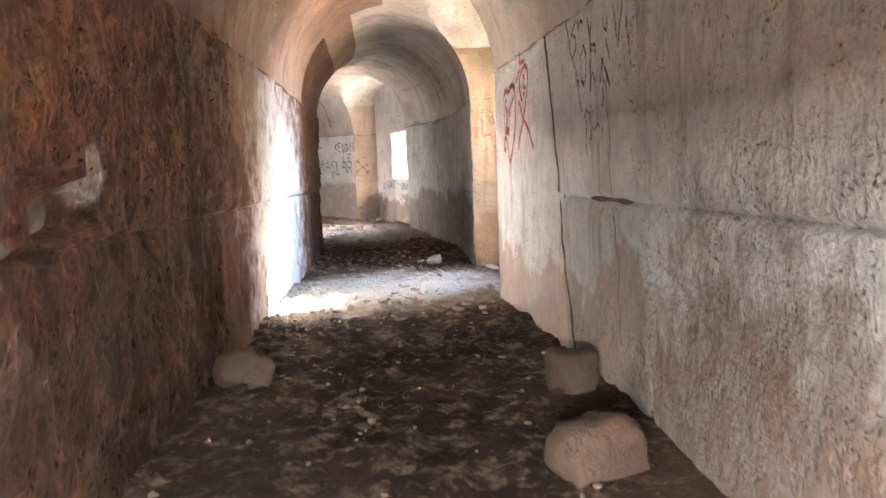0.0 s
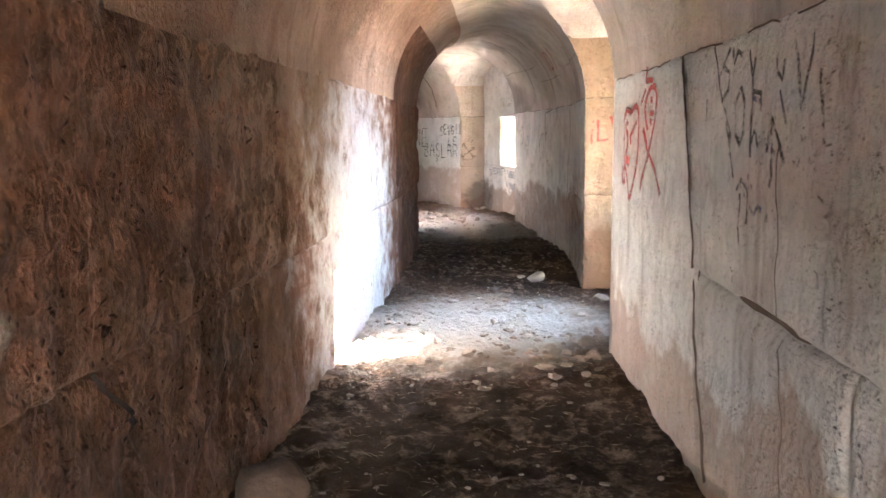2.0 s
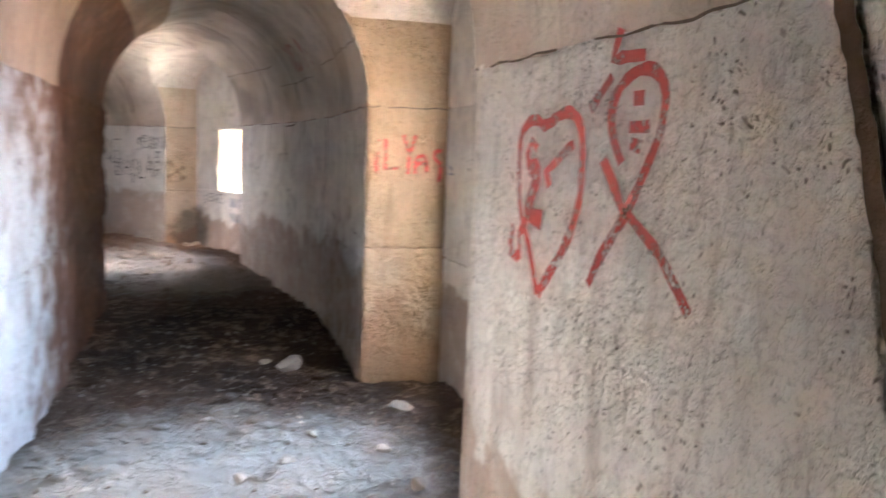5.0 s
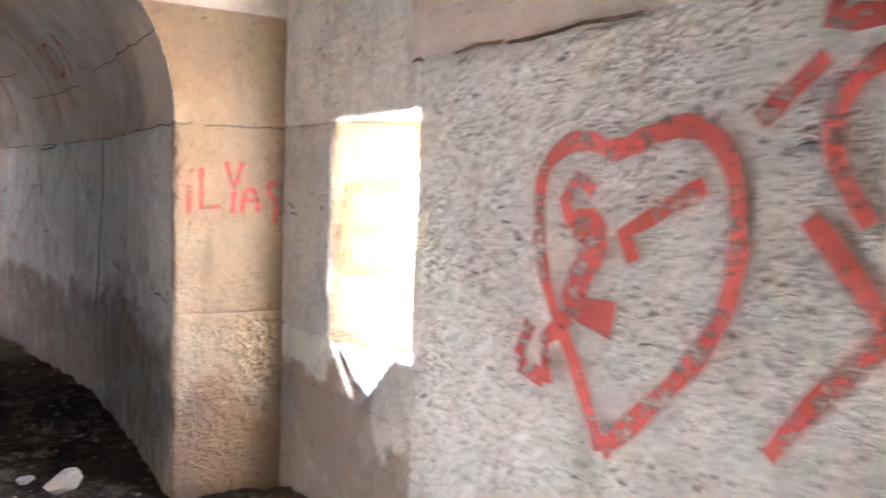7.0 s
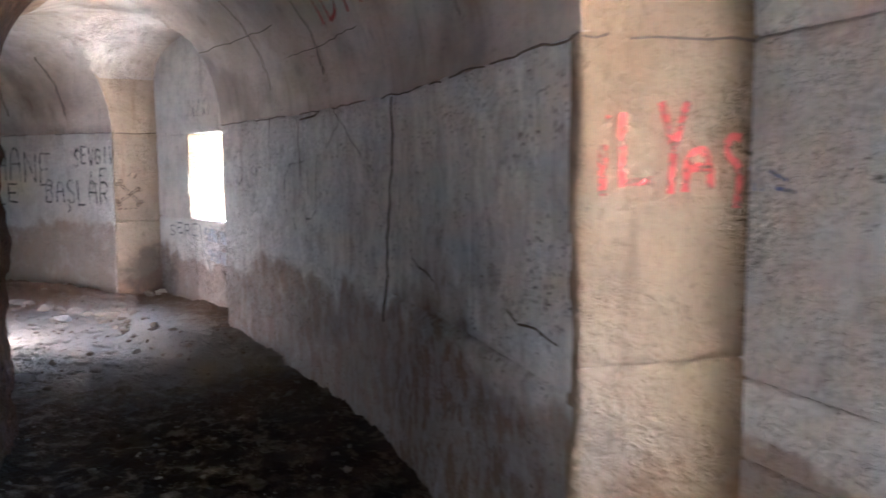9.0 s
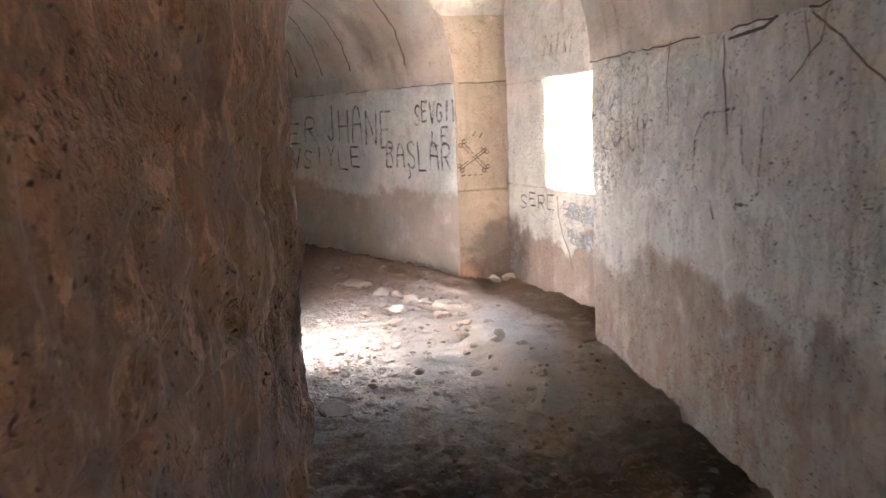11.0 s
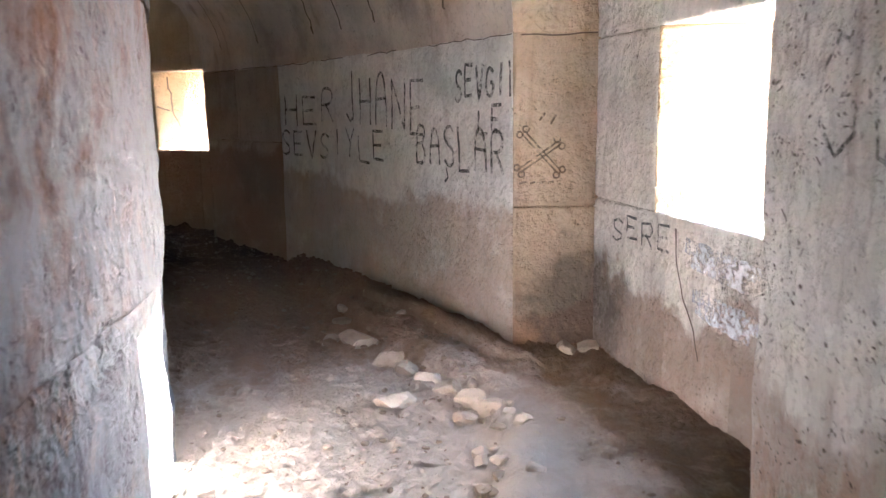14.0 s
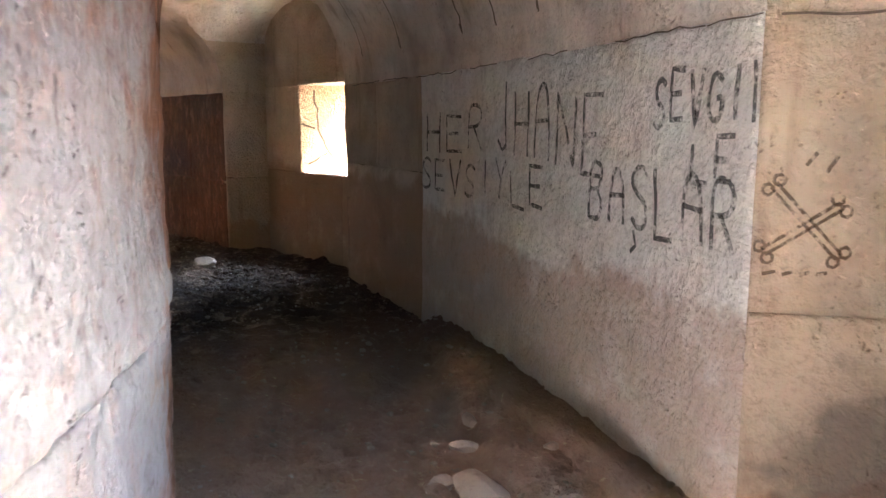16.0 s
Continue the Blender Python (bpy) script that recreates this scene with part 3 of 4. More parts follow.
# mass over the vault
outer_l = [(left.at(s)[0] - left.at(s)[2] * 0.8, left.at(s)[1] - left.at(s)[3] * 0.8) for s in np.linspace(0, left.length, 30)]
outer_r = [(1.6 + 0.95, -7.0)] + [outward(n, p, 0.5) for n in niches for p in (n[1], n[2])] + [(-11.2, 22.0)]
roof = part("roof", prism([(x, y) for x, y in outer_l] + outer_r[::-1], TOP - 0.02, TOP + 0.3), RUBBLE, smooth=False)
tagged(roof, "earth and rubble covered top of the old vault", "roof", kind="structure")


# ---- floor ----
BANK = [(-0.9, 12.9), (-1.3, 13.8), (-1.47, 14.3), (-1.62, 14.9), (-1.75, 15.2), (-2.1, 15.5), (-2.7, 16.05), (-3.3, 16.8), (-4.3, 17.9)]


def bank_distance(x, y):
    """Metres from the edge of the bank; positive on the outer wall's side."""
    best = 9.0
    for a, b in zip(BANK, BANK[1:]):
        dx, dy = b[0] - a[0], b[1] - a[1]
        t = max(0.0, min(1.0, ((x - a[0]) * dx + (y - a[1]) * dy) / (dx * dx + dy * dy)))
        px, py = x - a[0] - dx * t, y - a[1] - dy * t
        d = math.hypot(px, py)
        if d < abs(best):
            best = d if px * dy - py * dx > 0 else -d
    return best


def floor_height(x, y):
    v = Vector((x, y, 0.3))
    ramp_down = max(0.0, min(1.0, (2.6 - y) / 3.0)) if x > -1.6 else 0.0
    h = FLOOR + 0.05 * noise.noise(v * 0.9) + 0.030 * noise.noise(v * 3.1) + 0.014 * noise.noise(v * 9) + 0.007 * noise.noise(v * 23)
    h += 0.10 * max(0.0, min(1.0, (y - 12.0) / 5.0))
    # clods
    rough = 0.8 + noise.noise(v * 0.7 + Vector((5, 5, 5)))
    h += 0.035 * max(0.0, noise.noise(v * 14)) * rough + 0.045 * max(0.0, noise.noise(v * 6.5) - 0.15) * rough + 0.012 * noise.noise(v * 30) * rough
    # raised bank in the second niche, with a broken edge
    if y > 13 and x > -4.2:
        d = bank_distance(x, y) + 0.05 * noise.noise(v * 5)
        h += 0.085 * max(0.0, min(1.0, (d + 0.02) / 0.09)) - 0.02
    return h - 0.34 * ramp_down * ramp_down * (3 - 2 * ramp_down)


def sheet(name, x0, x1, y0, y1, step, height, material):
    xs, ys = np.arange(x0, x1 + step / 2, step), np.arange(y0, y1 + step / 2, step)
    v = [(float(x), float(y), height(float(x), float(y))) for y in ys for x in xs]
    w = len(xs)
    f = [(j * w + i, j * w + i + 1, (j + 1) * w + i + 1, (j + 1) * w + i) for j in range(len(ys) - 1) for i in range(w - 1)]
    return from_lists(name, v, f, material)


def strip_floor():
    """Trodden earth between the walls, laid out along the gallery."""
    v, f = [], []
    n_s, n_r = 820, 84

    for i in range(n_s + 1):
        t = i / n_s * (len(SPANS) - 1)
        k = min(int(t), len(SPANS) - 2)
        u = t - k
        ra, la = SPANS[k]
        rb, lb = SPANS[k + 1]
        r = Vector(ra).lerp(Vector(rb), u)
        q = Vector(la).lerp(Vector(lb), u)
        d = (r - q).normalized()
        q, r = q - d * 0.45, r + d * 0.85
        for j in range(n_r + 1):
            p = q.lerp(r, j / n_r)
            v.append((p.x, p.y, floor_height(p.x, p.y)))
    w = n_r + 1
    for i in range(n_s):
        for j in range(n_r):
            f.append((i * w + j, i * w + j + 1, (i + 1) * w + j + 1, (i + 1) * w + j))
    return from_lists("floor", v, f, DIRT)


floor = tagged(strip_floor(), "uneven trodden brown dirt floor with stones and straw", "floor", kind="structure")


def outside_height(x, y):
    v = Vector((x * 0.08, y * 0.08, 0))
    d = max(0.0, math.hypot(x + 3, y - 8) - 16)
    return -0.35 + d * 0.06 + 1.2 * noise.noise(v) * min(1, d / 10) + 10 * max(0.0, noise.noise(v * 0.2)) * min(1, d / 60)


ground = sheet("ground", -400, 400, -400, 400, 8, outside_height, HILL)
tagged(ground, "dry stony hillside around the ruin", "ground", kind="structure")


# ---- stone courses of the walls ----
def js(line, *pts):
    """Joints given as distances along the wall, upright or slanted."""
    return [p if isinstance(p, tuple) else (p, p) for p in pts]


Y1 = rights[1].near
courses(wall_right[1], rights[1], [
    (0.2, 1.53, js(rights[1], 0, 1.75, (Y1(0.72, 4.56), Y1(0.72, 4.74)))),
    (1.53, SPRING + 0.02, js(rights[1], 0, 1.95, (Y1(0.72, 4.74), Y1(0.70, 5.02)))),
    (0.2, SPRING + 0.02, js(rights[1], (Y1(0.72, 4.50), Y1(0.70, 5.02)), rights[1].length))], PIER_A, 1.3, 0.05, 0.018)
R2 = rights[2]
courses(wall_right[2], R2, [
    (0.2, 1.45, js(R2, 0.014, (R2.near(0.16, 11.7), R2.near(0.18, 11.35)))),
    (1.45, SPRING + 0.02, js(R2, 0.014, (R2.near(0.18, 11.35), R2.near(0.2, 11.0)))),
    (0.2, SPRING + 0.02, js(R2, (R2.near(0.16, 11.7), R2.near(0.2, 11.0)), R2.length))], PIER_B, 1.3, 0.05, 0.015)
R3 = rights[3]
# past a_cor the blocks take the darker stone in place of shade
a_cor = R3.near(-4.19, 18.08) + 0.24
courses(wall_right[3], R3, [
    (0.2, SPRING + 0.02, js(R3, 0.014, a_cor)), (0.2, 1.80, js(R3, a_cor, R3.length)),
    (1.80, SPRING + 0.02, js(R3, a_cor, a_cor + 0.9, R3.length))], PIER_C, 1.3, 0.05, choose=lambda s: SHADED_PIER if s > a_cor else PIER_C)
# the last pier gets dark brown stone so the unlit end stays dark
for k in (0, 4):
    courses(wall_right[k], rights[k], [(0.0, 1.5, js(rights[k], 0, 1.3, rights[k].length)), (1.5, SPRING + 0.02, js(rights[k], 0, 1.0, rights[k].length))], ROUGH if k == 4 else GREY, 1.2, 0.1)

lj = lambda y: left.near(np.interp(y, [p[1] for p in LEFT], [p[0] for p in LEFT]), y)
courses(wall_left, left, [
    (0.0, 1.50, js(left, ADDED_GAP_B, lj(0.2), lj(1.9), (lj(3.5), lj(3.3)), (lj(4.45), lj(4.7)), lj(6.3), lj(8.2), lj(9.8), lj(11.6), lj(13.2), lj(14.6), lj(15.8), lj(17.2), left.length)),
    (1.50, SPRING + 0.02, js(left, ADDED_GAP_B, lj(1.2), lj(2.9), lj(5.0), (lj(7.5), lj(7.5)), lj(9.2), lj(10.9), lj(12.4), lj(14.0), lj(15.3), lj(16.6), left.length))], ROUGH, 2.2, 0.034, 0.010, 0.16, 0.018,
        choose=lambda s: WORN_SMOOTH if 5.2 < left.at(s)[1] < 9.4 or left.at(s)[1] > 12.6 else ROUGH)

for i, nc in enumerate(niches):
    w = windows[i]
    face = Line([shifted(nc[2], nc[3], -0.04), nc[3]], -1, False)
    mat = TAN_DEEP if i == 1 else TAN
    courses(niche_walls[i], face, [(0.2, 1.55, js(face, 0, face.length)), (1.55, SPRING + 0.02, js(face, 0, face.length)), (SPRING + 0.02, 3.5, js(face, 0, face.length * 0.99))][:2], mat, 1.2, 0.05, 0.007)
    ret = Line([nc[0], nc[1]], -1, False)
    courses(niche_walls[i], ret, [(0.2, 1.5, js(ret, 0, ret.length)), (1.5, SPRING + 0.02, js(ret, 0, ret.length))], SHADED_PIER if i == 3 else GREY, 1.0)
    back = Line([shifted(nc[1], nc[2], -0.04), shifted(nc[2], nc[1], -0.04)], -1, False)
    near_s, far_s = [float(np.dot(np.array(p) - back.p[0], back.p[-1] - back.p[0]) / back.length) for p in (w[0], w[1])]
    low = w[4] - 0.25 if i == 1 else w[4]
    if i == 1:
        # the sill is broken out beside the far jamb
        courses(niche_walls[i], back, [(low, w[4] + 0.02, js(back, 0, (far_s - 0.30, far_s - 0.60))), (low, w[4], js(back, (far_s - 0.26, far_s), back.length))], GREY, 1.4, 0.04, 0.007, 0.3)
        a, c = shifted(w[0], w[1], 0.45), shifted(w[3], w[2], 0.30)
        part("sill", prism([outward(nc, w[0], 0.2), outward(nc, a, 0.2), c, w[3]], low - 0.02, w[4] - 0.02), RUBBLE, niche_walls[i], "pale broken sill stone", False)
    courses(niche_walls[i], back, [
        (0.2, low, js(back, 0, near_s + 0.25, far_s - 0.1, back.length)),
        (w[4], w[5], js(back, 0, near_s)), (w[4], w[5], js(back, far_s, back.length)),
        (w[5], 3.44, js(back, 0, near_s + 0.3, back.length))], SHADED_PIER if i == 3 else GREY, 1.2, 0.05, 0.007)
    jamb = Line([w[1], w[2]], 1, False)
    courses(niche_walls[i], jamb, [(w[4] - 0.03, w[5], js(jamb, 0, jamb.length))], JAMB, 1.8, 0.04, 0.004)


# ---- writing and drawings on the walls ----
def rounded(st):
    """A stroke with its corners cut twice, as a brush runs."""
    for _ in range(2):
        out = [st[0]]
        for (a, b), (c, d) in zip(st, st[1:]):
            out += [(0.75 * a + 0.25 * c, 0.75 * b + 0.25 * d), (0.25 * a + 0.75 * c, 0.25 * b + 0.75 * d)]
        st = out + [st[-1]]
    return st


def ribbon(parent, place, strokes, width, material, name, label=""):
    """Brush strokes laid on a wall; place(s, z) gives a point just before the stone."""
    verts, faces = [], []
    rnd = random.Random(len(strokes) * 7 + int(width * 1000))
    for st in strokes:
        if material in (RED, ORANGE, BLACK) and len(st) > 4:
            st = rounded(st)
        pts = []
        for (s0, z0), (s1, z1) in zip(st, st[1:]):
            k = max(1, int(math.hypot(s1 - s0, z1 - z0) / 0.03))
            pts += [(s0 + (s1 - s0) * i / k, z0 + (z1 - z0) * i / k) for i in range(k)]
        pts.append(st[-1])
        base = len(verts)
        for i, (s, z) in enumerate(pts):
            a, b = pts[max(0, i - 1)], pts[min(len(pts) - 1, i + 1)]
            ds, dz = b[0] - a[0], b[1] - a[1]
            r = math.hypot(ds, dz) or 1
            w = width / 2 * rnd.uniform(0.8, 1.15)
            verts.append(place(s - dz / r * w, z + ds / r * w))
            verts.append(place(s, z))
            verts.append(place(s + dz / r * w, z - ds / r * w))
        for i in range(len(pts) - 1):
            q = base + 3 * i
            faces += [(q, q + 1, q + 4, q + 3), (q + 1, q + 2, q + 5, q + 4)]
    ob = from_lists(name, verts, faces, material, parent)
    if label:
        ob["label"] = label
    return ob


LETTERS = {
    "H": "00-01 10-11 0h-1h", "E": "10-00-01-11 0h-.8h", "R": "00-01-.8,1-1,.75-.8h-0h .4h-1,0", "J": ".7,1-.7,.1-.4,0-0,.15",
    "A": "0,0-.1,.8-.5,1-.9,.8-1,0 0h-1h", "N": "00-01-10-11", "S": "1,.85-.6,1-.1,.85-.15,.6-.9,.4-.9,.1-.4,0-0,.15", "V": "01-.5,0-11",
    "G": "1,.85-.5,1-0,.7-0,.25-.5,0-1,.2-1h-.6h", "I": ".5,0-.5,1", "L": "01-00-10", "Y": "01-.5,.45-11 .5,.45-.4,0",
    "B": "00-01-.8,.95-.9,.7-.6h-.95,.25-.7,0-00 0h-.6h", "C": "1,.8-.6,1-.1,.8-0,.4-.2,.05-.7,0-1,.2", "Z": "01-11-00-10",
    "e": "0,.35-.9,.4-.7,.7-.3,.7-0,.35-.3,0-.9,.1", "u": "0,.7-.1,.1-.5,0-.9,.15 .95,.7-.95,0", "r": "0,0-0,.7 0,.5-.4,.7-.8,.65",
    "t": ".4,1-.4,.1-.8,0 0,.65-.8,.65", "c": ".9,.6-.5,.7-.1,.5-.1,.15-.5,0-.9,.1", "l": ".5,0-.5,1", "M": "00-01-.5,.4-11-10", "n": "0,0-.2,.8-.6,1-.9,.8-1,0",
}


def number(tok):
    return {"h": 0.5}.get(tok, None) if tok == "h" else float(tok)


def glyph(ch):
    strokes = []
    for stroke in LETTERS[ch].split():
        pts = []
        for p in stroke.split("-"):
            if "," in p:
                x, y = p.split(",")
            else:
                x, y = (p[:-1], p[-1])
            pts.append((number(x), number(y)))
        strokes.append(pts)
    return strokes


def words(text, s_left, s_right, z_low, z_high, tilt=0.0, seed=1):
    """Hand-painted letters, from s_left to s_right along the wall."""
    rnd = random.Random(seed)
    out = []
    cell = (s_right - s_left) / len(text)
    for i, ch in enumerate(text):
        if ch == " ":
            continue
        lift, grow = rnd.uniform(-0.02, 0.02) + tilt * i / len(text), rnd.uniform(0.9, 1.1)
        for st in glyph(ch):
            out.append([(s_left + cell * (i + 0.1 + 0.68 * x), z_low + lift + (z_high - z_low) * grow * y + rnd.uniform(-0.006, 0.006)) for x, y in st])
    return out


def on(line, off=0.008, rough=1.2):
    return lambda s, z: line.point(min(max(s, 0.0), line.length), z, off, rough)


def seam(parent, place, s0, s1, z, seed, width=0.010, gap=0.12):
    """An open, ragged bed joint."""
    rnd = random.Random(seed)
    strokes, s = [], s0
    while s < s1 - 0.05:
        e = min(s1, s + rnd.uniform(0.15, 0.7))
        k = max(2, int((e - s) / 0.07))
        strokes.append([(s + (e - s) * i / k, z + rnd.uniform(-0.009, 0.009)) for i in range(k + 1)])
        s = e + rnd.uniform(0.0, gap)
    ribbon(parent, place, strokes, width, JOINT, "open_joint")


for k, ln in ((1, rights[1]), (2, R2), (3, R3)):
    seam(wall_right[k], on(ln, 0.010), 0.0, ln.length, SPRING - 0.005, k, 0.006 if k == 3 else 0.008, 0.5 if k == 3 else 0.3)
for k in (1, 2):
    fl = Line([niches[k][2], niches[k][3]], -1, False)
    seam(niche_walls[k], on(fl, 0.009), 0.0, fl.length, SPRING - 0.005, 10 + k, 0.009)
wall_h = on(R3)
for text, a, b, z0, z1, tilt, seed in (("HER", 3.36, 2.35, 1.97, 2.22, 0.05, 1), ("JHANE", 2.2, 0.92, 1.98, 2.33, -0.04, 2), ("SEVGI", 0.58, 0.05, 2.14, 2.32, 0.0, 3),
                                       ("LE", 0.34, 0.08, 1.96, 2.10, 0.0, 4), ("SEVSIYLE", 3.45, 1.5, 1.69, 1.90, 0.04, 5), ("BASLAR", 1.08, 0.05, 1.73, 1.97, 0.0, 6)):
    ribbon(wall_right[3], wall_h, words(text, a, b, z0, z1, tilt, seed), 0.022, BLACK, "writing", "faded black painted words")
ribbon(wall_right[3], wall_h, [[(0.7, 1.73), (0.68, 1.67), (0.72, 1.64)], [(0.03, 2.34), (0.025, 2.15)]], 0.018, BLACK, "writing", "faded black painted marks")

# red drawings on the first pier
r1 = on(rights[1])


def heart_at(x, y):
    return (4.82 - (x - 965) * 0.47 / 405, 2.30 - (y - 220) * 0.56 / 620)


heart = [[(1125, 840), (1060, 660), (1000, 540), (970, 420), (975, 310), (1030, 250), (1090, 245), (1130, 275), (1200, 240), (1260, 225), (1320, 270), (1345, 380), (1340, 500),
          (1300, 610), (1220, 720), (1125, 840)]]
ribbon(wall_right[1], r1, [[heart_at(*p) for p in st] for st in heart], 0.036, RED, "painted_heart", "worn red painted heart outline")
arrow = [[(1180, 470), (1160, 420), (1290, 330)], [(1360, 230), (1440, 140)], [(1465, 10), (1440, 90), (1560, 95)], [(965, 620), (935, 700)], [(1005, 740), (1000, 650), (1060, 590)], [(935, 715), (1000, 735)],
         [(1100, 345), (1060, 318), (1034, 365), (1052, 415)]]
ribbon(wall_right[1], r1, [[heart_at(*p) for p in st] for st in arrow], 0.034, RED, "painted_arrow", "worn red painted arrow and strokes")
ribbon(wall_right[1], r1, [[heart_at(*p) for p in ((1052, 415), (1100, 408), (1108, 450), (1070, 520), (1062, 570), (1150, 585))]], 0.062, RED, "painted_arrow", "worn red painted scrawl")
bow = [[(4.32, 1.82), (4.25, 1.92), (4.17, 2.01), (4.08, 2.15), (4.03, 2.25), (4.04, 2.35), (4.13, 2.39), (4.25, 2.34), (4.26, 2.24), (4.20, 2.15)], [(4.28, 2.16), (4.18, 2.04), (4.01, 1.94), (3.88, 1.82)],
       [(4.17, 2.31), (4.12, 2.31)], [(4.18, 2.24), (4.09, 2.24)], [(4.17, 2.2), (4.12, 2.19)]]
ribbon(wall_right[1], r1, bow, 0.034, RED, "painted_bow", "worn red painted looped bow")
scribble = [[(3.06, 2.47), (3.0, 2.37), (2.92, 2.25)], [(2.84, 2.44), (2.98, 2.34)], [(2.96, 2.4), (2.83, 2.35), (2.84, 2.29), (2.93, 2.25)], [(2.81, 2.44), (2.77, 2.38), (2.74, 2.42), (2.68, 2.4)],
            [(2.61, 2.41), (2.56, 2.31), (2.54, 2.38)], [(2.68, 2.29), (2.75, 2.23), (2.73, 2.13), (2.67, 2.09), (2.62, 2.14), (2.63, 2.23), (2.68, 2.29)], [(2.56, 2.31), (2.55, 2.17), (2.54, 2.05)]]
ribbon(wall_right[1], r1, scribble, 0.021, INK, "writing", "illegible black scribbled letters")
scribble = [[(2.55, 2.27), (2.47, 2.26), (2.45, 2.2)], [(2.54, 2.1), (2.51, 2.14), (2.47, 2.09), (2.39, 2.11), (2.37, 2.07)], [(2.37, 2.07), (2.35, 2.18), (2.23, 2.04)], [(2.3, 2.26), (2.24, 2.16)],
            [(2.35, 2.18), (2.32, 2.0), (2.34, 1.96)], [(2.87, 2.17), (2.8, 2.1), (2.74, 1.97)], [(2.93, 2.26), (2.77, 2.1)], [(2.69, 1.93), (2.64, 1.97), (2.56, 1.94), (2.56, 1.82)], [(2.65, 1.92), (2.64, 1.74)],
            [(3.13, 2.27), (3.13, 2.18)], [(2.34, 2.37), (2.33, 2.32), (2.28, 2.29), (2.26, 2.35)], [(2.2, 2.42), (2.12, 2.2), (2.05, 2.4)], [(2.0, 2.3), (1.96, 2.1)]]
ribbon(wall_right[1], r1, scribble, 0.018, INK, "writing", "illegible black scribbled letters")
ribbon(wall_right[1], r1, [[(2.54, 1.88), (2.5, 1.86), (2.46, 1.89), (2.42, 1.88)], [(2.55, 2.25), (2.47, 2.23)]], 0.02, BLUE, "writing", "small faded blue marks")

# second pier
r2 = on(R2)
ribbon(wall_right[2], r2, words("Gur", 4.95, 4.3, 1.95, 2.22, 0, 2)
       + [[(3.54, 2.16), (3.8, 2.14), (3.88, 2.05), (3.92, 1.85), (3.86, 1.78)], [(3.48, 2.15), (3.45, 1.83)], [(3.29, 2.16), (3.32, 1.83), (3.42, 1.77), (3.51, 1.77)], [(3.75, 1.76), (3.72, 1.68)]], 0.014, CHAR, "writing", "thin charcoal letters")


def vault_place(line, off=0.025):
    def place(s, a):
        x, y, nx, ny = line.at(s)
        half = 0.93
        r = half - (half - off) * math.cos(a)
        return (x + nx * r, y + ny * r, SPRING + vault_rise(1 - r / (2 * half), half) - 0.4 * off)
    return place


ribbon(wall_right[2], vault_place(R2), [[(2.75, 0.45), (2.72, 0.75)], [(2.62, 0.45), (2.45, 0.5), (2.42, 0.72), (2.6, 0.75), (2.62, 0.45)], [(2.32, 0.45), (2.2, 0.78), (2.08, 0.45)]], 0.03, RED, "writing", "red painted marks on the vault")

def ragged(line_points, seed, wobble=0.012):
    rnd = random.Random(seed)
    out = []
    for (s0, z0), (s1, z1) in zip(line_points, line_points[1:]):
        k = max(2, int(math.hypot(s1 - s0, z1 - z0) / 0.06))
        out += [(s0 + (s1 - s0) * i / k + rnd.uniform(-wobble, wobble), z0 + (z1 - z0) * i / k) for i in range(k)]
    return out + [line_points[-1]]


ribbon(wall_right[1], on(rights[1], 0.004, 1.3), [ragged([(Y1(0.72, 4.52), 0.7), (Y1(0.72, 4.72), 1.5)], 1), ragged([(Y1(0.72, 4.74), 1.55), (Y1(0.70, 5.02), 2.48)], 2, 0.006)], 0.042, BROWN, "open_joint")
ribbon(wall_right[1], r1, [ragged([(2.15, 0.9), (2.22, 1.5)], 3), ragged([(2.24, 1.56), (2.28, 2.1)], 4)], 0.010, JOINT, "crack", "thin dark crack")
ribbon(wall_right[2], on(R2, 0.006, 1.3), [ragged([(R2.near(0.19, 11.12), 1.3), (R2.near(0.19, 11.06), 1.75), (R2.near(0.2, 11.0), 2.47)], 6, 0.03)], 0.032, BROWN, "open_joint")
ribbon(wall_right[2], r2, [ragged([(4.19, 2.49), (4.2, 2.3), (4.2, 2.09)], 31), ragged([(3.01, 2.47), (2.96, 2.31)], 32), ragged([(2.95, 2.46), (2.7, 2.33), (2.46, 2.19)], 33),
                           ragged([(1.65, 1.69), (1.55, 1.66), (1.42, 1.655), (1.33, 1.62)], 34, 0.02), ragged([(0.51, 1.64), (0.40, 1.605), (0.27, 1.62), (0.1, 1.60)], 35, 0.02)], 0.009, JOINT, "crack", "dark crack")
ribbon(wall_right[2], r2, [ragged([(3.66, 2.46), (3.64, 2.25), (3.6, 2.05)], 7), ragged([(3.62, 2.44), (3.3, 2.45), (3.2, 2.48)], 8, 0.004)], 0.014, JOINT, "crack", "dark crack")
left_face = on(left, 0.006, 2.2)
ribbon(wall_left, left_face, [ragged([(lj(4.5), 1.52), (lj(4.52), 1.2), (lj(4.62), 0.8)], 9), ragged([(lj(3.1), 1.5), (lj(3.2), 1.35), (lj(3.35), 1.25)], 10), ragged([(lj(7.98), 1.84), (lj(8.0), 1.6)], 11),
                              ragged([(lj(9.9), 1.62), (lj(10.2), 2.2)], 12), ragged([(lj(9.85), 1.62), (lj(9.6), 1.3)], 13)], 0.016, DEEP, "crack", "dark crack in the brown stone")

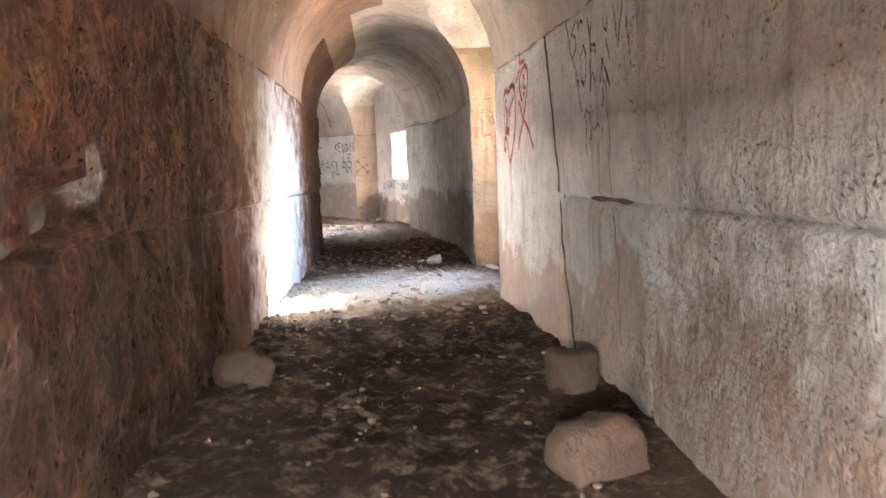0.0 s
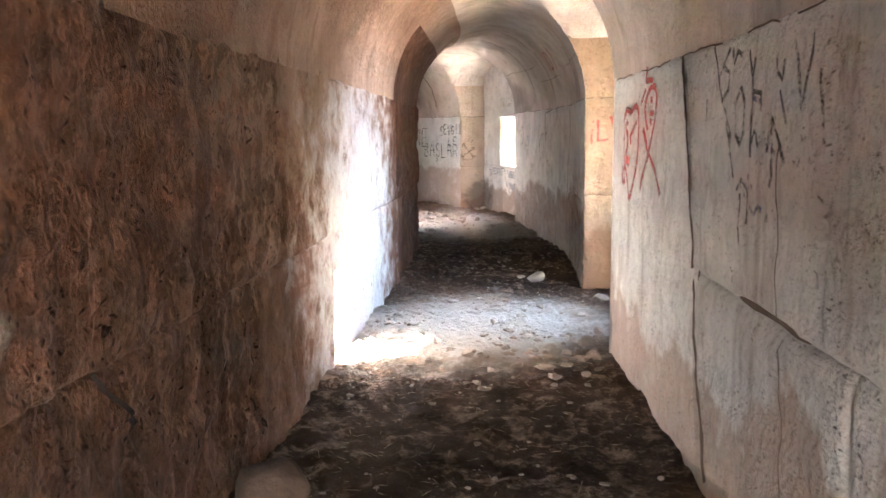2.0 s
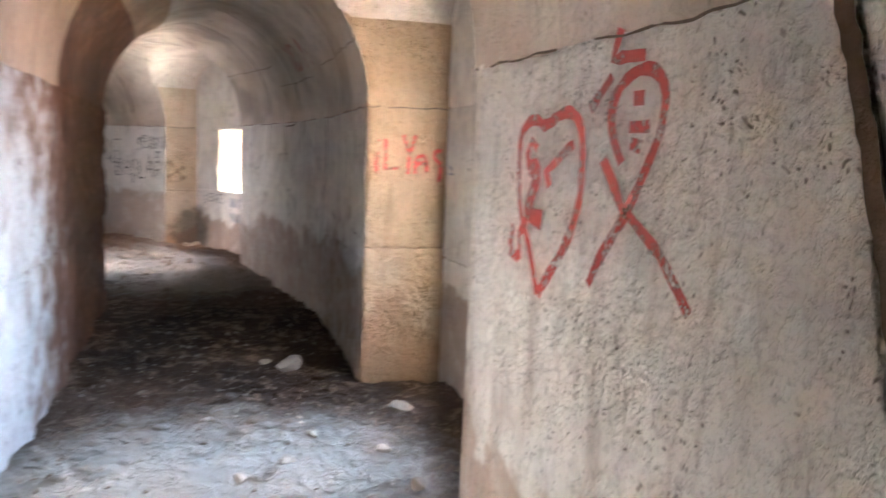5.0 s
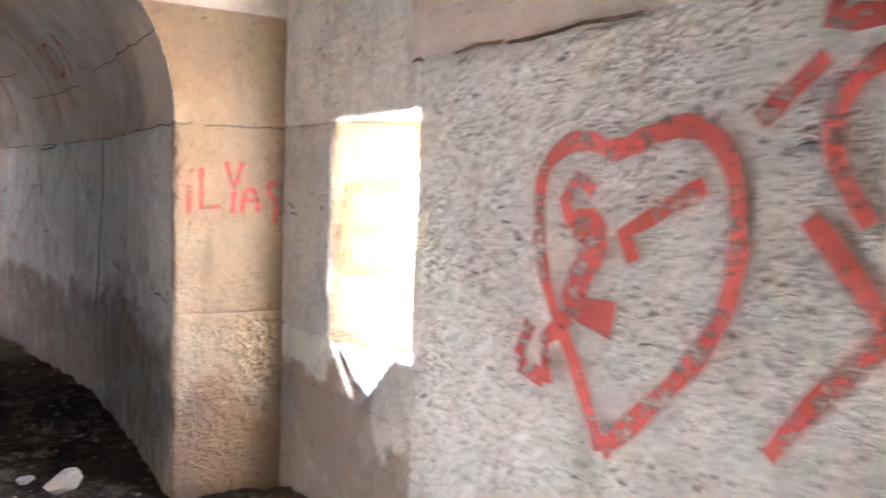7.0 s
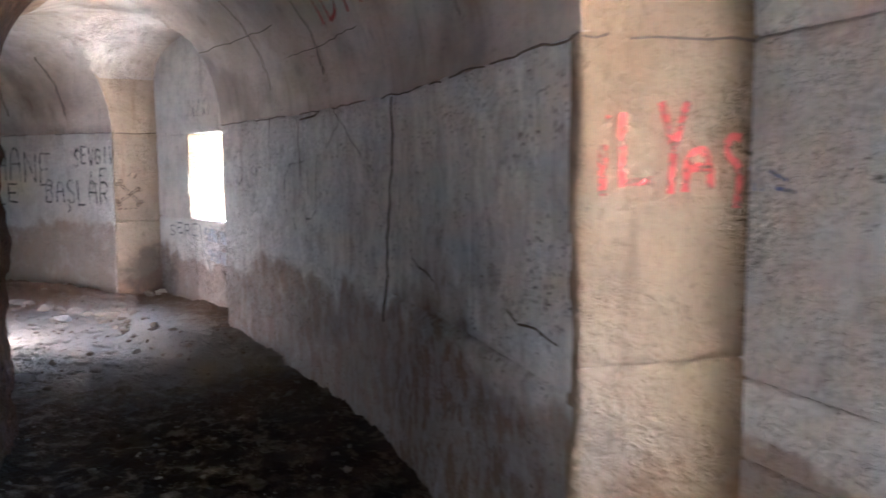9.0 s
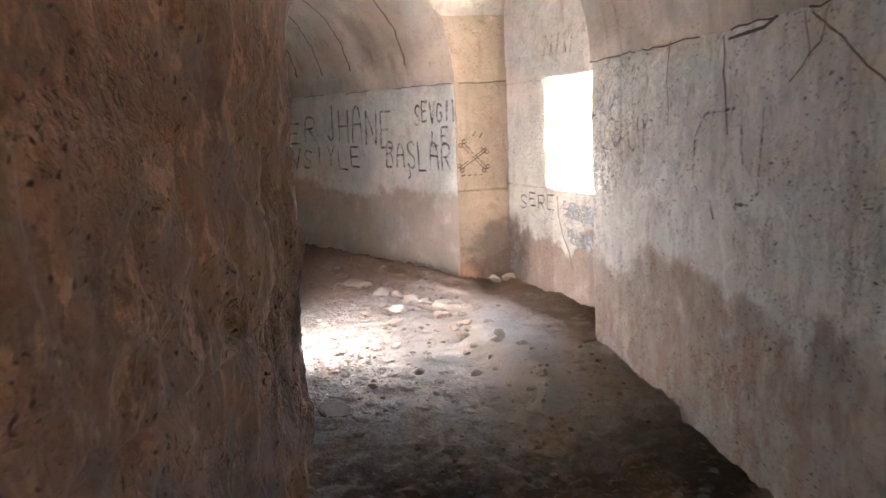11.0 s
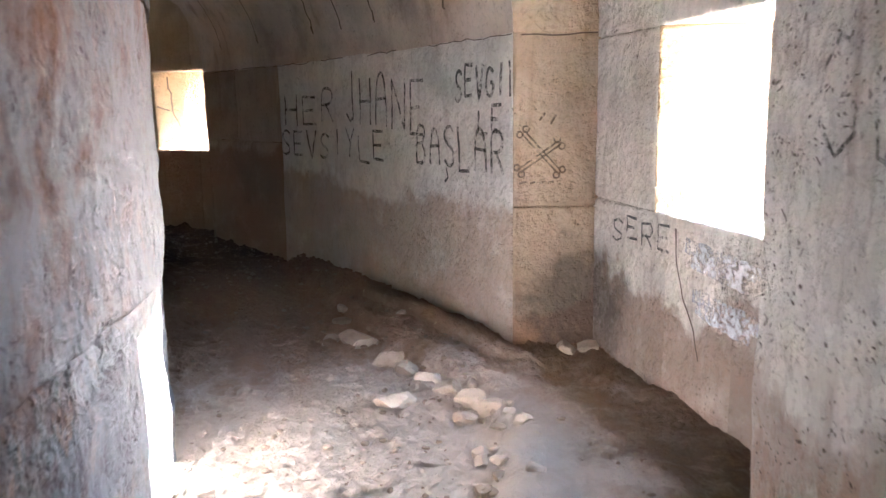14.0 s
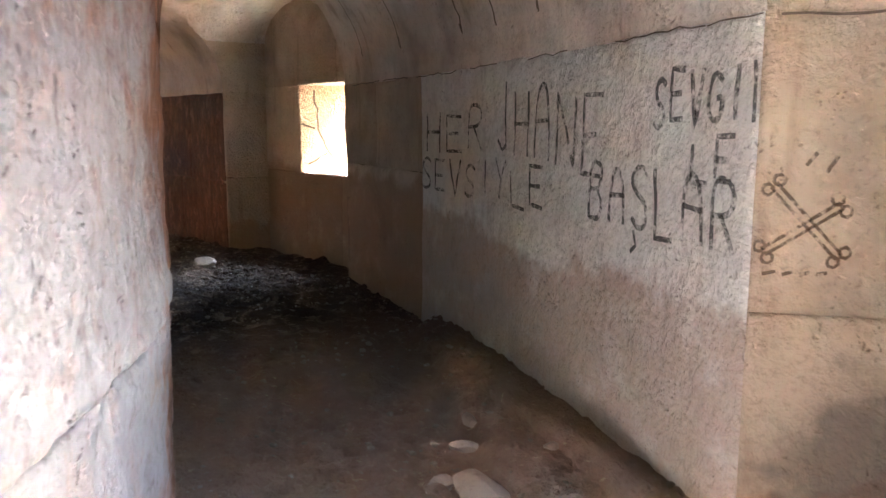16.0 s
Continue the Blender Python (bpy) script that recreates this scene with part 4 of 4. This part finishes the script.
# open joints between the rings of the vault
def ring_place(k):
    (ra, la), (rb, lb) = SPANS[k], SPANS[k + 1]
    line = rights[RIGHT_KEYS[k]]
    s0, s1, q0, q1 = line.near(*ra), line.near(*rb), left.near(*la), left.near(*lb)

    def place(t, a):
        rx, ry, _, _ = line.at(s0 + (s1 - s0) * t)
        lx, ly, nx, ny = left.at(q0 + (q1 - q0) * t)
        lx, ly = lx + nx * 0.03, ly + ny * 0.03
        half = math.hypot(rx - lx, ry - ly) / 2
        f = 0.5 + 0.5 * math.cos(a) * (1 - 0.02 / half)
        return (lx + (rx - lx) * f, ly + (ry - ly) * f, SPRING + vault_rise(f, half) - 0.012)
    return place


for k, marks in ((4, (0.5,)), (5, (0.33, 0.68)), (7, (0.22, 0.5, 0.66, 0.86)), (8, (0.3, 0.7))):
    rnd = random.Random(k)
    lines = []
    for t in marks:
        t0 = t + rnd.uniform(-0.03, 0.03)
        lines.append([(t0 + rnd.uniform(-0.007, 0.007), 0.04 + 0.06 * i + 0.3 * rnd.random() * (i == 0)) for i in range(rnd.randint(12, 34))])
    ribbon(ceiling, ring_place(k), lines, 0.006, JOINT, "open_joint")

for k, beds in ((4, ((0.0, 0.9, 0.42),)), (5, ((0.1, 0.5, 0.36), (0.5, 1.0, 0.62))), (2, ((0.1, 0.7, 0.5),))):
    rnd = random.Random(90 + k)
    lines = [[(t0 + (t1 - t0) * i / 16, a + rnd.uniform(-0.012, 0.012)) for i in range(17)] for t0, t1, a in beds]
    ribbon(ceiling, ring_place(k), lines, 0.007, JOINT, "open_joint")

# pilaster faces of the niches
f1 = Line([NICHE_1[2], NICHE_1[3]], -1, False)
p1 = on(f1, 0.008, 1.0)
ribbon(niche_walls[1], p1, [[(0.475, 2.04), (0.475, 2.18)], [(0.47, 2.25), (0.455, 2.245)]] + [[(s + 0.0, z) for s, z in st] for st in words("L", 0.43, 0.29, 2.06, 2.24, 0, 2)]
       + words("Y", 0.31, 0.19, 2.06, 2.31, 0, 3) + words("A", 0.23, 0.11, 2.06, 2.20, 0, 4) + [[(0.04, 2.2), (0.08, 2.21), (0.09, 2.15), (0.04, 2.12), (0.05, 2.0)]], 0.026, RED, "writing", "smeared red painted name")
ribbon(niche_walls[1], on(Line([NICHE_1[1], NICHE_1[2]], -1, False), 0.008, 1.0), [[(2.24, 2.14), (2.2, 2.05)], [(2.2, 2.14), (2.17, 2.05)], [(2.15, 2.11), (2.08, 2.08)], [(2.12, 2.06), (2.05, 2.05)]], 0.012, BLUE, "writing", "small faded blue marks")
j1 = Line([WINDOW_1[1], WINDOW_1[2]], 1, False)
ribbon(niche_walls[1], on(j1, 0.008, 1.6), [[(0.40, 2.20), (0.09, 2.19), (0.09, 1.82), (0.43, 1.83)], [(0.09, 2.0), (0.42, 2.02)]], 0.055, ORANGE, "painted_letter", "orange-red painted letter")
j3 = on(Line([WINDOW_3[1], WINDOW_3[2]], 1, False), 0.008, 1.6)
ribbon(niche_walls[3], j3, [ragged([(0.17, 2.5), (0.2, 2.1), (0.3, 1.85), (0.42, 1.72)], 41, 0.02), ragged([(0.02, 2.15), (0.17, 2.1)], 42, 0.01), ragged([(0.1, 1.72), (0.3, 1.84)], 43, 0.02)], 0.02, JOINT, "crack", "dark crack in the window jamb")
f2 = Line([NICHE_2[2], NICHE_2[3]], -1, False)
p2 = on(f2, 0.006, 1.0)


def bone(p, q, gap=0.011, knob=0.022):
    """A scratched bone: two long lines and a pair of knobs at each end."""
    dx, dz = q[0] - p[0], q[1] - p[1]
    r = math.hypot(dx, dz)
    nx, nz = -dz / r, dx / r
    out = [[(p[0] + nx * g, p[1] + nz * g), (q[0] + nx * g, q[1] + nz * g)] for g in (-gap, gap)]
    for (cx, cz) in (p, q):
        for g in (-1, 1):
            mx, mz = cx + nx * g * knob, cz + nz * g * knob
            out.append([(mx + knob * 0.8 * math.cos(k * 0.9), mz + knob * 0.8 * math.sin(k * 0.9)) for k in range(8)])
    return out


ribbon(niche_walls[2], p2, bone((0.40, 1.96), (0.20, 1.74)) + bone((0.42, 1.75), (0.20, 1.90)), 0.011, SCRATCH, "carved_mark", "scratched crossed bones mark")
ribbon(niche_walls[2], p2, [[(0.42, 1.68), (0.38, 1.69)], [(0.36, 1.68), (0.33, 1.69)], [(0.31, 1.68), (0.28, 1.69)], [(0.26, 1.685), (0.23, 1.69)], [(0.31, 2.02), (0.28, 2.06)], [(0.25, 2.0), (0.22, 2.05)]], 0.012, SCRATCH, "writing", "small illegible scratched marks")
back2 = Line([NICHE_2[1], NICHE_2[2]], -1, False)
b2 = on(back2, 0.007, 1.0)
CHALK = paint("pale_grey_paint", (0.50, 0.51, 0.54), 0.5)
ribbon(niche_walls[2], b2, [[(1.05, 1.49), (0.75, 1.47), (0.5, 1.45)], [(1.0, 1.43), (0.6, 1.40)], [(0.98, 1.28), (0.7, 1.27), (0.45, 1.25)], [(0.95, 1.23), (0.55, 1.20)]], 0.07, CHALK, "painted_smear", "pale grey smeared paint")
ribbon(niche_walls[2], b2, words("SERE", 1.76, 1.15, 1.42, 1.53, 0, 3), 0.014, INK, "writing", "grey painted letters")
ribbon(niche_walls[2], b2, [[(1.13, 1.55), (1.12, 1.4), (1.06, 1.25), (0.96, 1.12), (0.91, 1.0)]], 0.012, JOINT, "crack", "long dark crack")
ribbon(niche_walls[2], b2, [[(s, 2.62), (s - 0.04, 2.78)] for s in (1.3, 1.2, 1.1, 1.0, 0.9)] + [[(1.16, 2.62), (1.2, 2.78)], [(0.96, 2.62), (1.0, 2.78)]], 0.014, CHAR, "writing", "small illegible black marks")
ribbon(wall_right[2], r2, [ragged([(2.85, 2.46), (2.9, 2.36), (3.1, 2.24)], 22)], 0.007, JOINT, "crack", "thin dark crack")


# ---- loose stones ----
def stone_mesh(name, seed, size, facets=0.25, detail=3, cut=(0.55, 0.85)):
    bm = bmesh.new()
    bmesh.ops.create_icosphere(bm, subdivisions=detail, radius=1)
    off = Vector((seed * 3.7, seed * 1.9, seed * 5.1))
    rnd = random.Random(seed)
    planes = [(Vector((rnd.gauss(0, 1), rnd.gauss(0, 1), rnd.gauss(0, 0.8))).normalized(), rnd.uniform(*cut)) for _ in range(12)]
    for v in bm.verts:
        d = v.co.normalized()
        box = max(abs(d.x), abs(d.y), abs(d.z))
        k = (1 - facets) + facets / box * 0.8
        k *= 1 + 0.22 * noise.noise(d * 1.3 + off) + 0.10 * noise.noise(d * 3.4 + off) + 0.04 * noise.noise(d * 8 + off)
        p = d * k
        for n, c in planes:
            over = p.dot(n) - c
            if over > 0:
                p -= n * over * 0.92
        v.co = Vector((p.x * size[0], p.y * size[1], p.z * size[2]))
    me = bpy.data.meshes.new(name)
    bm.to_mesh(me)
    bm.free()
    me.polygons.foreach_set("use_smooth", [detail > 3] * len(me.polygons))
    return me


def put_stone(name, seed, x, y, size, material, label, turn=0.0, group="", facets=0.25, sink=0.25):
    big = name == "boulder"
    me = stone_mesh(name, seed, size, facets, 4 if big else 3, (0.74, 0.95) if big else (0.45, 0.78))
    me.materials.append(material)
    ob = new(name, me)
    ob.matrix_world = pose(x, y, floor_height(x, y) + size[2] * (0.55 - sink), 0, 0, turn)
    tagged(ob, label, "stone", group)
    return ob


put_stone("boulder", 1, 0.55, 2.78, (0.17, 0.15, 0.15), BROWN, "rounded brown boulder beside the wall", 20, "", 0.3)
put_stone("boulder", 2, 0.62, 3.78, (0.14, 0.13, 0.16), BROWN, "squared brown stone block beside the wall", 10, "", 0.8)
put_stone("boulder", 3, -1.02, 4.15, (0.15, 0.17, 0.13), BROWN, "dark rounded stone by the wall foot", 40, "", 0.4)
put_stone("stone", 4, -0.15, 9.38, (0.12, 0.09, 0.075), RUBBLE, "pale stone lying alone on dark dirt", 15)
put_stone("stone", 5, -0.30, 9.6, (0.07, 0.05, 0.03), RUBBLE, "small flat pale stone on the dirt", 70)
bank = "stones along the bank"
for i, (x, y, a, b, c, r) in enumerate((
        (-2.68, 15.93, 0.19, 0.10, 0.06, -40), (-2.42, 15.68, 0.11, 0.10, 0.07, 10), (-2.26, 15.54, 0.10, 0.08, 0.07, 30), (-2.10, 15.42, 0.09, 0.08, 0.07, 0), (-1.98, 15.36, 0.10, 0.08, 0.08, 50),
        (-1.83, 15.24, 0.12, 0.09, 0.07, -20), (-1.70, 15.14, 0.08, 0.07, 0.07, 0), (-2.18, 15.14, 0.12, 0.06, 0.05, 25), (-2.88, 15.92, 0.06, 0.06, 0.06, 0), (-1.62, 14.62, 0.05, 0.04, 0.04, 0),
        (-1.46, 15.90, 0.07, 0.05, 0.05, 0), (-1.36, 15.93, 0.06, 0.06, 0.06, 40), (-2.95, 16.25, 0.06, 0.05, 0.04, 10), (-2.55, 16.28, 0.05, 0.04, 0.03, 0), (-3.05, 16.5, 0.08, 0.05, 0.04, 60))):
    put_stone("stone", 10 + i, x, y, (a * 1.2, b * 1.15, c * 0.85), RUBBLE, "pale broken stone on the edge of the earth bank", r + 31 * i, bank, 0.25, 0.4)
put_stone("stone", 40, -2.02, 12.95, (0.11, 0.09, 0.06), JOINT, "dark flat stone by the wall corner", 10)
put_stone("stone", 41, -7.3, 18.85, (0.14, 0.12, 0.10), RUBBLE, "pale rounded stone in the dark end", 10)
scatter = "small stones on the dirt"
for i, (x, y, a) in enumerate(((-0.64, 6.58, 0.06), (-0.48, 6.34, 0.075), (-0.75, 6.75, 0.05), (0.31, 6.87, 0.10), (0.18, 6.6, 0.07), (0.36, 6.55, 0.08), (0.05, 6.75, 0.05), (-0.18, 7.54, 0.06), (-0.4, 7.4, 0.045), (0.2, 7.2, 0.06),
                               (-1.05, 6.62, 0.05), (-0.9, 6.9, 0.06), (-0.3, 6.1, 0.05), (-0.05, 7.9, 0.05), (-0.6, 8.2, 0.04), (0.1, 5.9, 0.05), (-1.2, 7.2, 0.045), (0.42, 7.3, 0.07), (0.3, 7.7, 0.06), (0.5, 8.3, 0.09),
                               (-1.1, 13.9, 0.05), (-1.7, 13.6, 0.045), (-1.9, 13.3, 0.05), (-1.25, 14.1, 0.06), (-2.3, 14.9, 0.035), (-2.6, 15.3, 0.035), (-0.95, 13.4, 0.05))):
    put_stone("stone", 60 + i, x, y, (a, a * 0.75, a * 0.55), (RUBBLE, EARTHY)[i % 2], "small pale stone on the trodden dirt", 37 * i, scatter)


rnd = random.Random(77)
for i in range(34):
    # pale clods fallen along the edge of the bank
    k = rnd.uniform(0, 4.6)
    p = Vector(BANK[int(k)]).lerp(Vector(BANK[int(k) + 1]), k % 1)
    a = 0.02 + 0.045 * rnd.random() ** 2
    put_stone("stone", 300 + i, p.x + rnd.gauss(0, 0.07), p.y + rnd.gauss(0, 0.07), (a, a * rnd.uniform(0.7, 1.0), a * rnd.uniform(0.5, 0.8)), RUBBLE if i % 3 else EARTHY, "pale crumbled lump on the bank edge", rnd.uniform(0, 360), "lumps on the bank edge", 0.5)

rnd = random.Random(31)
for i in range(46):
    # broken chips under the first window
    x = rnd.uniform(-0.45, 0.5)
    y = 6.55 + rnd.gauss(0, 0.42) - 0.25 * x
    a = 0.022 + 0.05 * rnd.random() ** 2
    if x > 0.4 and y < 6.9:
        x -= 0.25
    put_stone("stone", 120 + i, x, y, (a, a * rnd.uniform(0.6, 0.9), a * rnd.uniform(0.3, 0.55)), (EARTHY, EARTHY, RUBBLE)[i % 3], "flat broken chip of stone in the dirt", rnd.uniform(0, 360), "stone chips under the window", 0.6)


def pebbles(name, count, small, spread, flat, material, seed):
    """Gravel or clods strewn over the dirt."""
    rnd = random.Random(seed)
    verts, faces = [], []
    ico = bmesh.new()
    bmesh.ops.create_icosphere(ico, subdivisions=1, radius=1)
    ico.verts.ensure_lookup_table()
    shape = [v.co.copy() for v in ico.verts]
    tris = [[v.index for v in f.verts] for f in ico.faces]
    ico.free()
    for _ in range(count):
        t = rnd.random() ** 0.8
        k = t * (len(SPANS) - 3) + 2
        i = min(int(k), len(SPANS) - 2)
        u = k - i
        r = Vector(SPANS[i][0]).lerp(Vector(SPANS[i + 1][0]), u)
        q = Vector(SPANS[i][1]).lerp(Vector(SPANS[i + 1][1]), u)
        p = q.lerp(r, rnd.uniform(0.02, 1.0))
        if noise.noise(Vector((p.x * 1.1, p.y * 1.1, 2))) < rnd.uniform(-0.5, 0.35):
            continue
        size = small + spread * rnd.random() ** 3
        h = floor_height(p.x, p.y)
        base = len(verts)
        sx, sy, sz = size * rnd.uniform(0.8, 1.6), size * rnd.uniform(0.8, 1.3), size * flat * rnd.uniform(0.5, 0.9)
        for c in shape:
            g = rnd.uniform(0.75, 1.2)
            verts.append((p.x + c.x * sx * g, p.y + c.y * sy * g, h + sz * 0.3 + c.z * sz * g))
        faces += [[base + a for a in f] for f in tris]
    return from_lists(name, verts, faces, material, None, False)


tagged(pebbles("clods", 9000, 0.012, 0.035, 0.8, DIRT, 6), "dry brown clods of earth on the floor", "earth", kind="stuff")
tagged(pebbles("gravel", 6000, 0.004, 0.016, 1.0, EARTHY, 5), "gravel and dry clods strewn over the dirt", "gravel", kind="stuff")


def straw():
    rnd = random.Random(9)
    verts, faces = [], []
    for _ in range(480):
        if rnd.random() < 0.5:
            x, y = rnd.uniform(-0.9, 0.4), rnd.uniform(9.5, 14.0)
            x -= max(0, (y - 11.5)) * 0.25
        else:
            x, y = rnd.uniform(-1.0, 0.6), rnd.uniform(3.5, 6.6)
        a, ln = rnd.uniform(0, 6.28), rnd.uniform(0.02, 0.07)
        dx, dy = math.cos(a) * ln, math.sin(a) * ln
        w = 0.0016
        h0, h1 = floor_height(x, y) + 0.008, floor_height(x + dx, y + dy) + 0.008 + rnd.uniform(0, 0.012)
        b = len(verts)
        ox, oy = -math.sin(a) * w, math.cos(a) * w
        verts += [(x + ox, y + oy, h0), (x - ox, y - oy, h0), (x + dx - ox, y + dy - oy, h1), (x + dx + ox, y + dy + oy, h1), (x + dx * 0.5, y + dy * 0.5, (h0 + h1) / 2 + 0.003)]
        faces += [(b, b + 1, b + 4), (b + 1, b + 2, b + 4), (b + 2, b + 3, b + 4), (b + 3, b, b + 4)]
    m, n, l = nodes_of("dry_straw")
    n["Principled BSDF"].inputs["Base Color"].default_value = (0.22, 0.165, 0.105, 1)
    n["Principled BSDF"].inputs["Roughness"].default_value = 0.8
    return from_lists("straw", verts, faces, m, None, False)


tagged(straw(), "dry straw and twigs scattered on the dirt", "straw", kind="stuff")


# a worn stone ledge at the foot of the far pier, half buried in the bank
def ledge(pts, width, height, seed):
    line = Line(pts, 1, False)
    verts, faces = [], []
    n = int(line.length / 0.025)
    shape = [(-0.5, -0.6), (-0.5, 0.45), (-0.44, 0.82), (-0.3, 0.98), (-0.1, 1.0), (0.1, 1.0), (0.3, 0.97), (0.44, 0.8), (0.5, 0.4), (0.5, -0.6)]
    for i in range(n + 1):
        x, y, nx, ny = line.at(line.length * i / n)
        taper = min(1.0, 0.25 + 6 * min(i, n - i) / n)
        for j, (u, v) in enumerate(shape):
            w = noise.noise(Vector((x * 7 + seed, y * 7, j * 0.4))) * 0.5 + noise.noise(Vector((x * 23 + seed, y * 23, j * 0.9))) * 0.35
            r = u * width * taper * (1 + w)
            px, py = x + nx * r, y + ny * r
            verts.append((px, py, floor_height(px, py) + height * taper * (v + (0.5 * w if v > 0 else 0))))
    k = len(shape)
    for i in range(n):
        for j in range(k - 1):
            a = i * k + j
            faces.append((a, a + 1, a + k + 1, a + k))
    return from_lists("stone_ledge", verts, faces, DIRT)


tagged(ledge([(-1.52, 15.66), (-1.82, 15.74), (-2.3, 16.16), (-2.75, 16.55), (-3.2, 16.95)], 0.13, 0.06, 3), "worn stone ledge half buried at the pier foot", "ledge")


# ---- sunlit rubble in the broken sill, and rock outside the far window ----
def rubble_slope(jamb_near, jamb_far, level):
    """Broken masonry sloping from the foot of the jamb down into the notch of the sill."""
    a, b = Vector(jamb_near), Vector(jamb_far)
    along = (b - a).normalized()
    side = (Vector(WINDOW_1[0]) - a).normalized()
    n_u, n_v = 34, 26
    v, f = [], []
    for i in range(n_u + 1):
        u = i / n_u
        for j in range(n_v + 1):
            w = j / n_v
            p = a + along * ((b - a).length * u + 0.05) + side * (0.46 * w - 0.03)
            q = Vector((p.x * 11, p.y * 11, 3.0))
            rough = 0.035 * noise.noise(q) + 0.03 * abs(noise.noise(q * 2.3)) + 0.012 * noise.noise(q * 5)
            v.append((p.x, p.y, level - 0.26 * w ** 0.8 * (1 - 0.55 * u) + rough))
    for i in range(n_u):
        for j in range(n_v):
            k = i * (n_v + 1) + j
            f.append((k, k + n_v + 1, k + n_v + 2, k + 1))
    return from_lists("rubble", v, f, PALE, niche_walls[1], False)


PALE = stone("broken_pale_stone", (0.78, 0.74, 0.72), (0.66, 0.61, 0.58), (0.42, 0.34, 0.28), None, pits=0.4, relief=0.05)
rubble_slope(WINDOW_1[1], WINDOW_1[2], WINDOW_1[4] - 0.01)
for i, (x, y, z, a, bb, c, r) in enumerate(((-7.2, 23.2, 1.4, 1.5, 0.9, 1.7, 20), (-8.4, 23.6, 1.0, 1.3, 1.0, 1.5, -15), (-6.2, 23.9, 1.2, 1.2, 1.1, 2.2, 50), (-9.6, 24.3, 1.5, 1.5, 1.2, 2.4, 5))):
    me = stone_mesh("rock_outcrop", 220 + i, (a, bb, c), 0.25, 4)
    me.materials.append(HILL)
    ob = new("rock_outcrop", me)
    ob.matrix_world = pose(x, y, z, 0, 0, r)
    tagged(ob, "sunlit cracked tan rock on the hillside outside", "rock", "rocks outside the window")
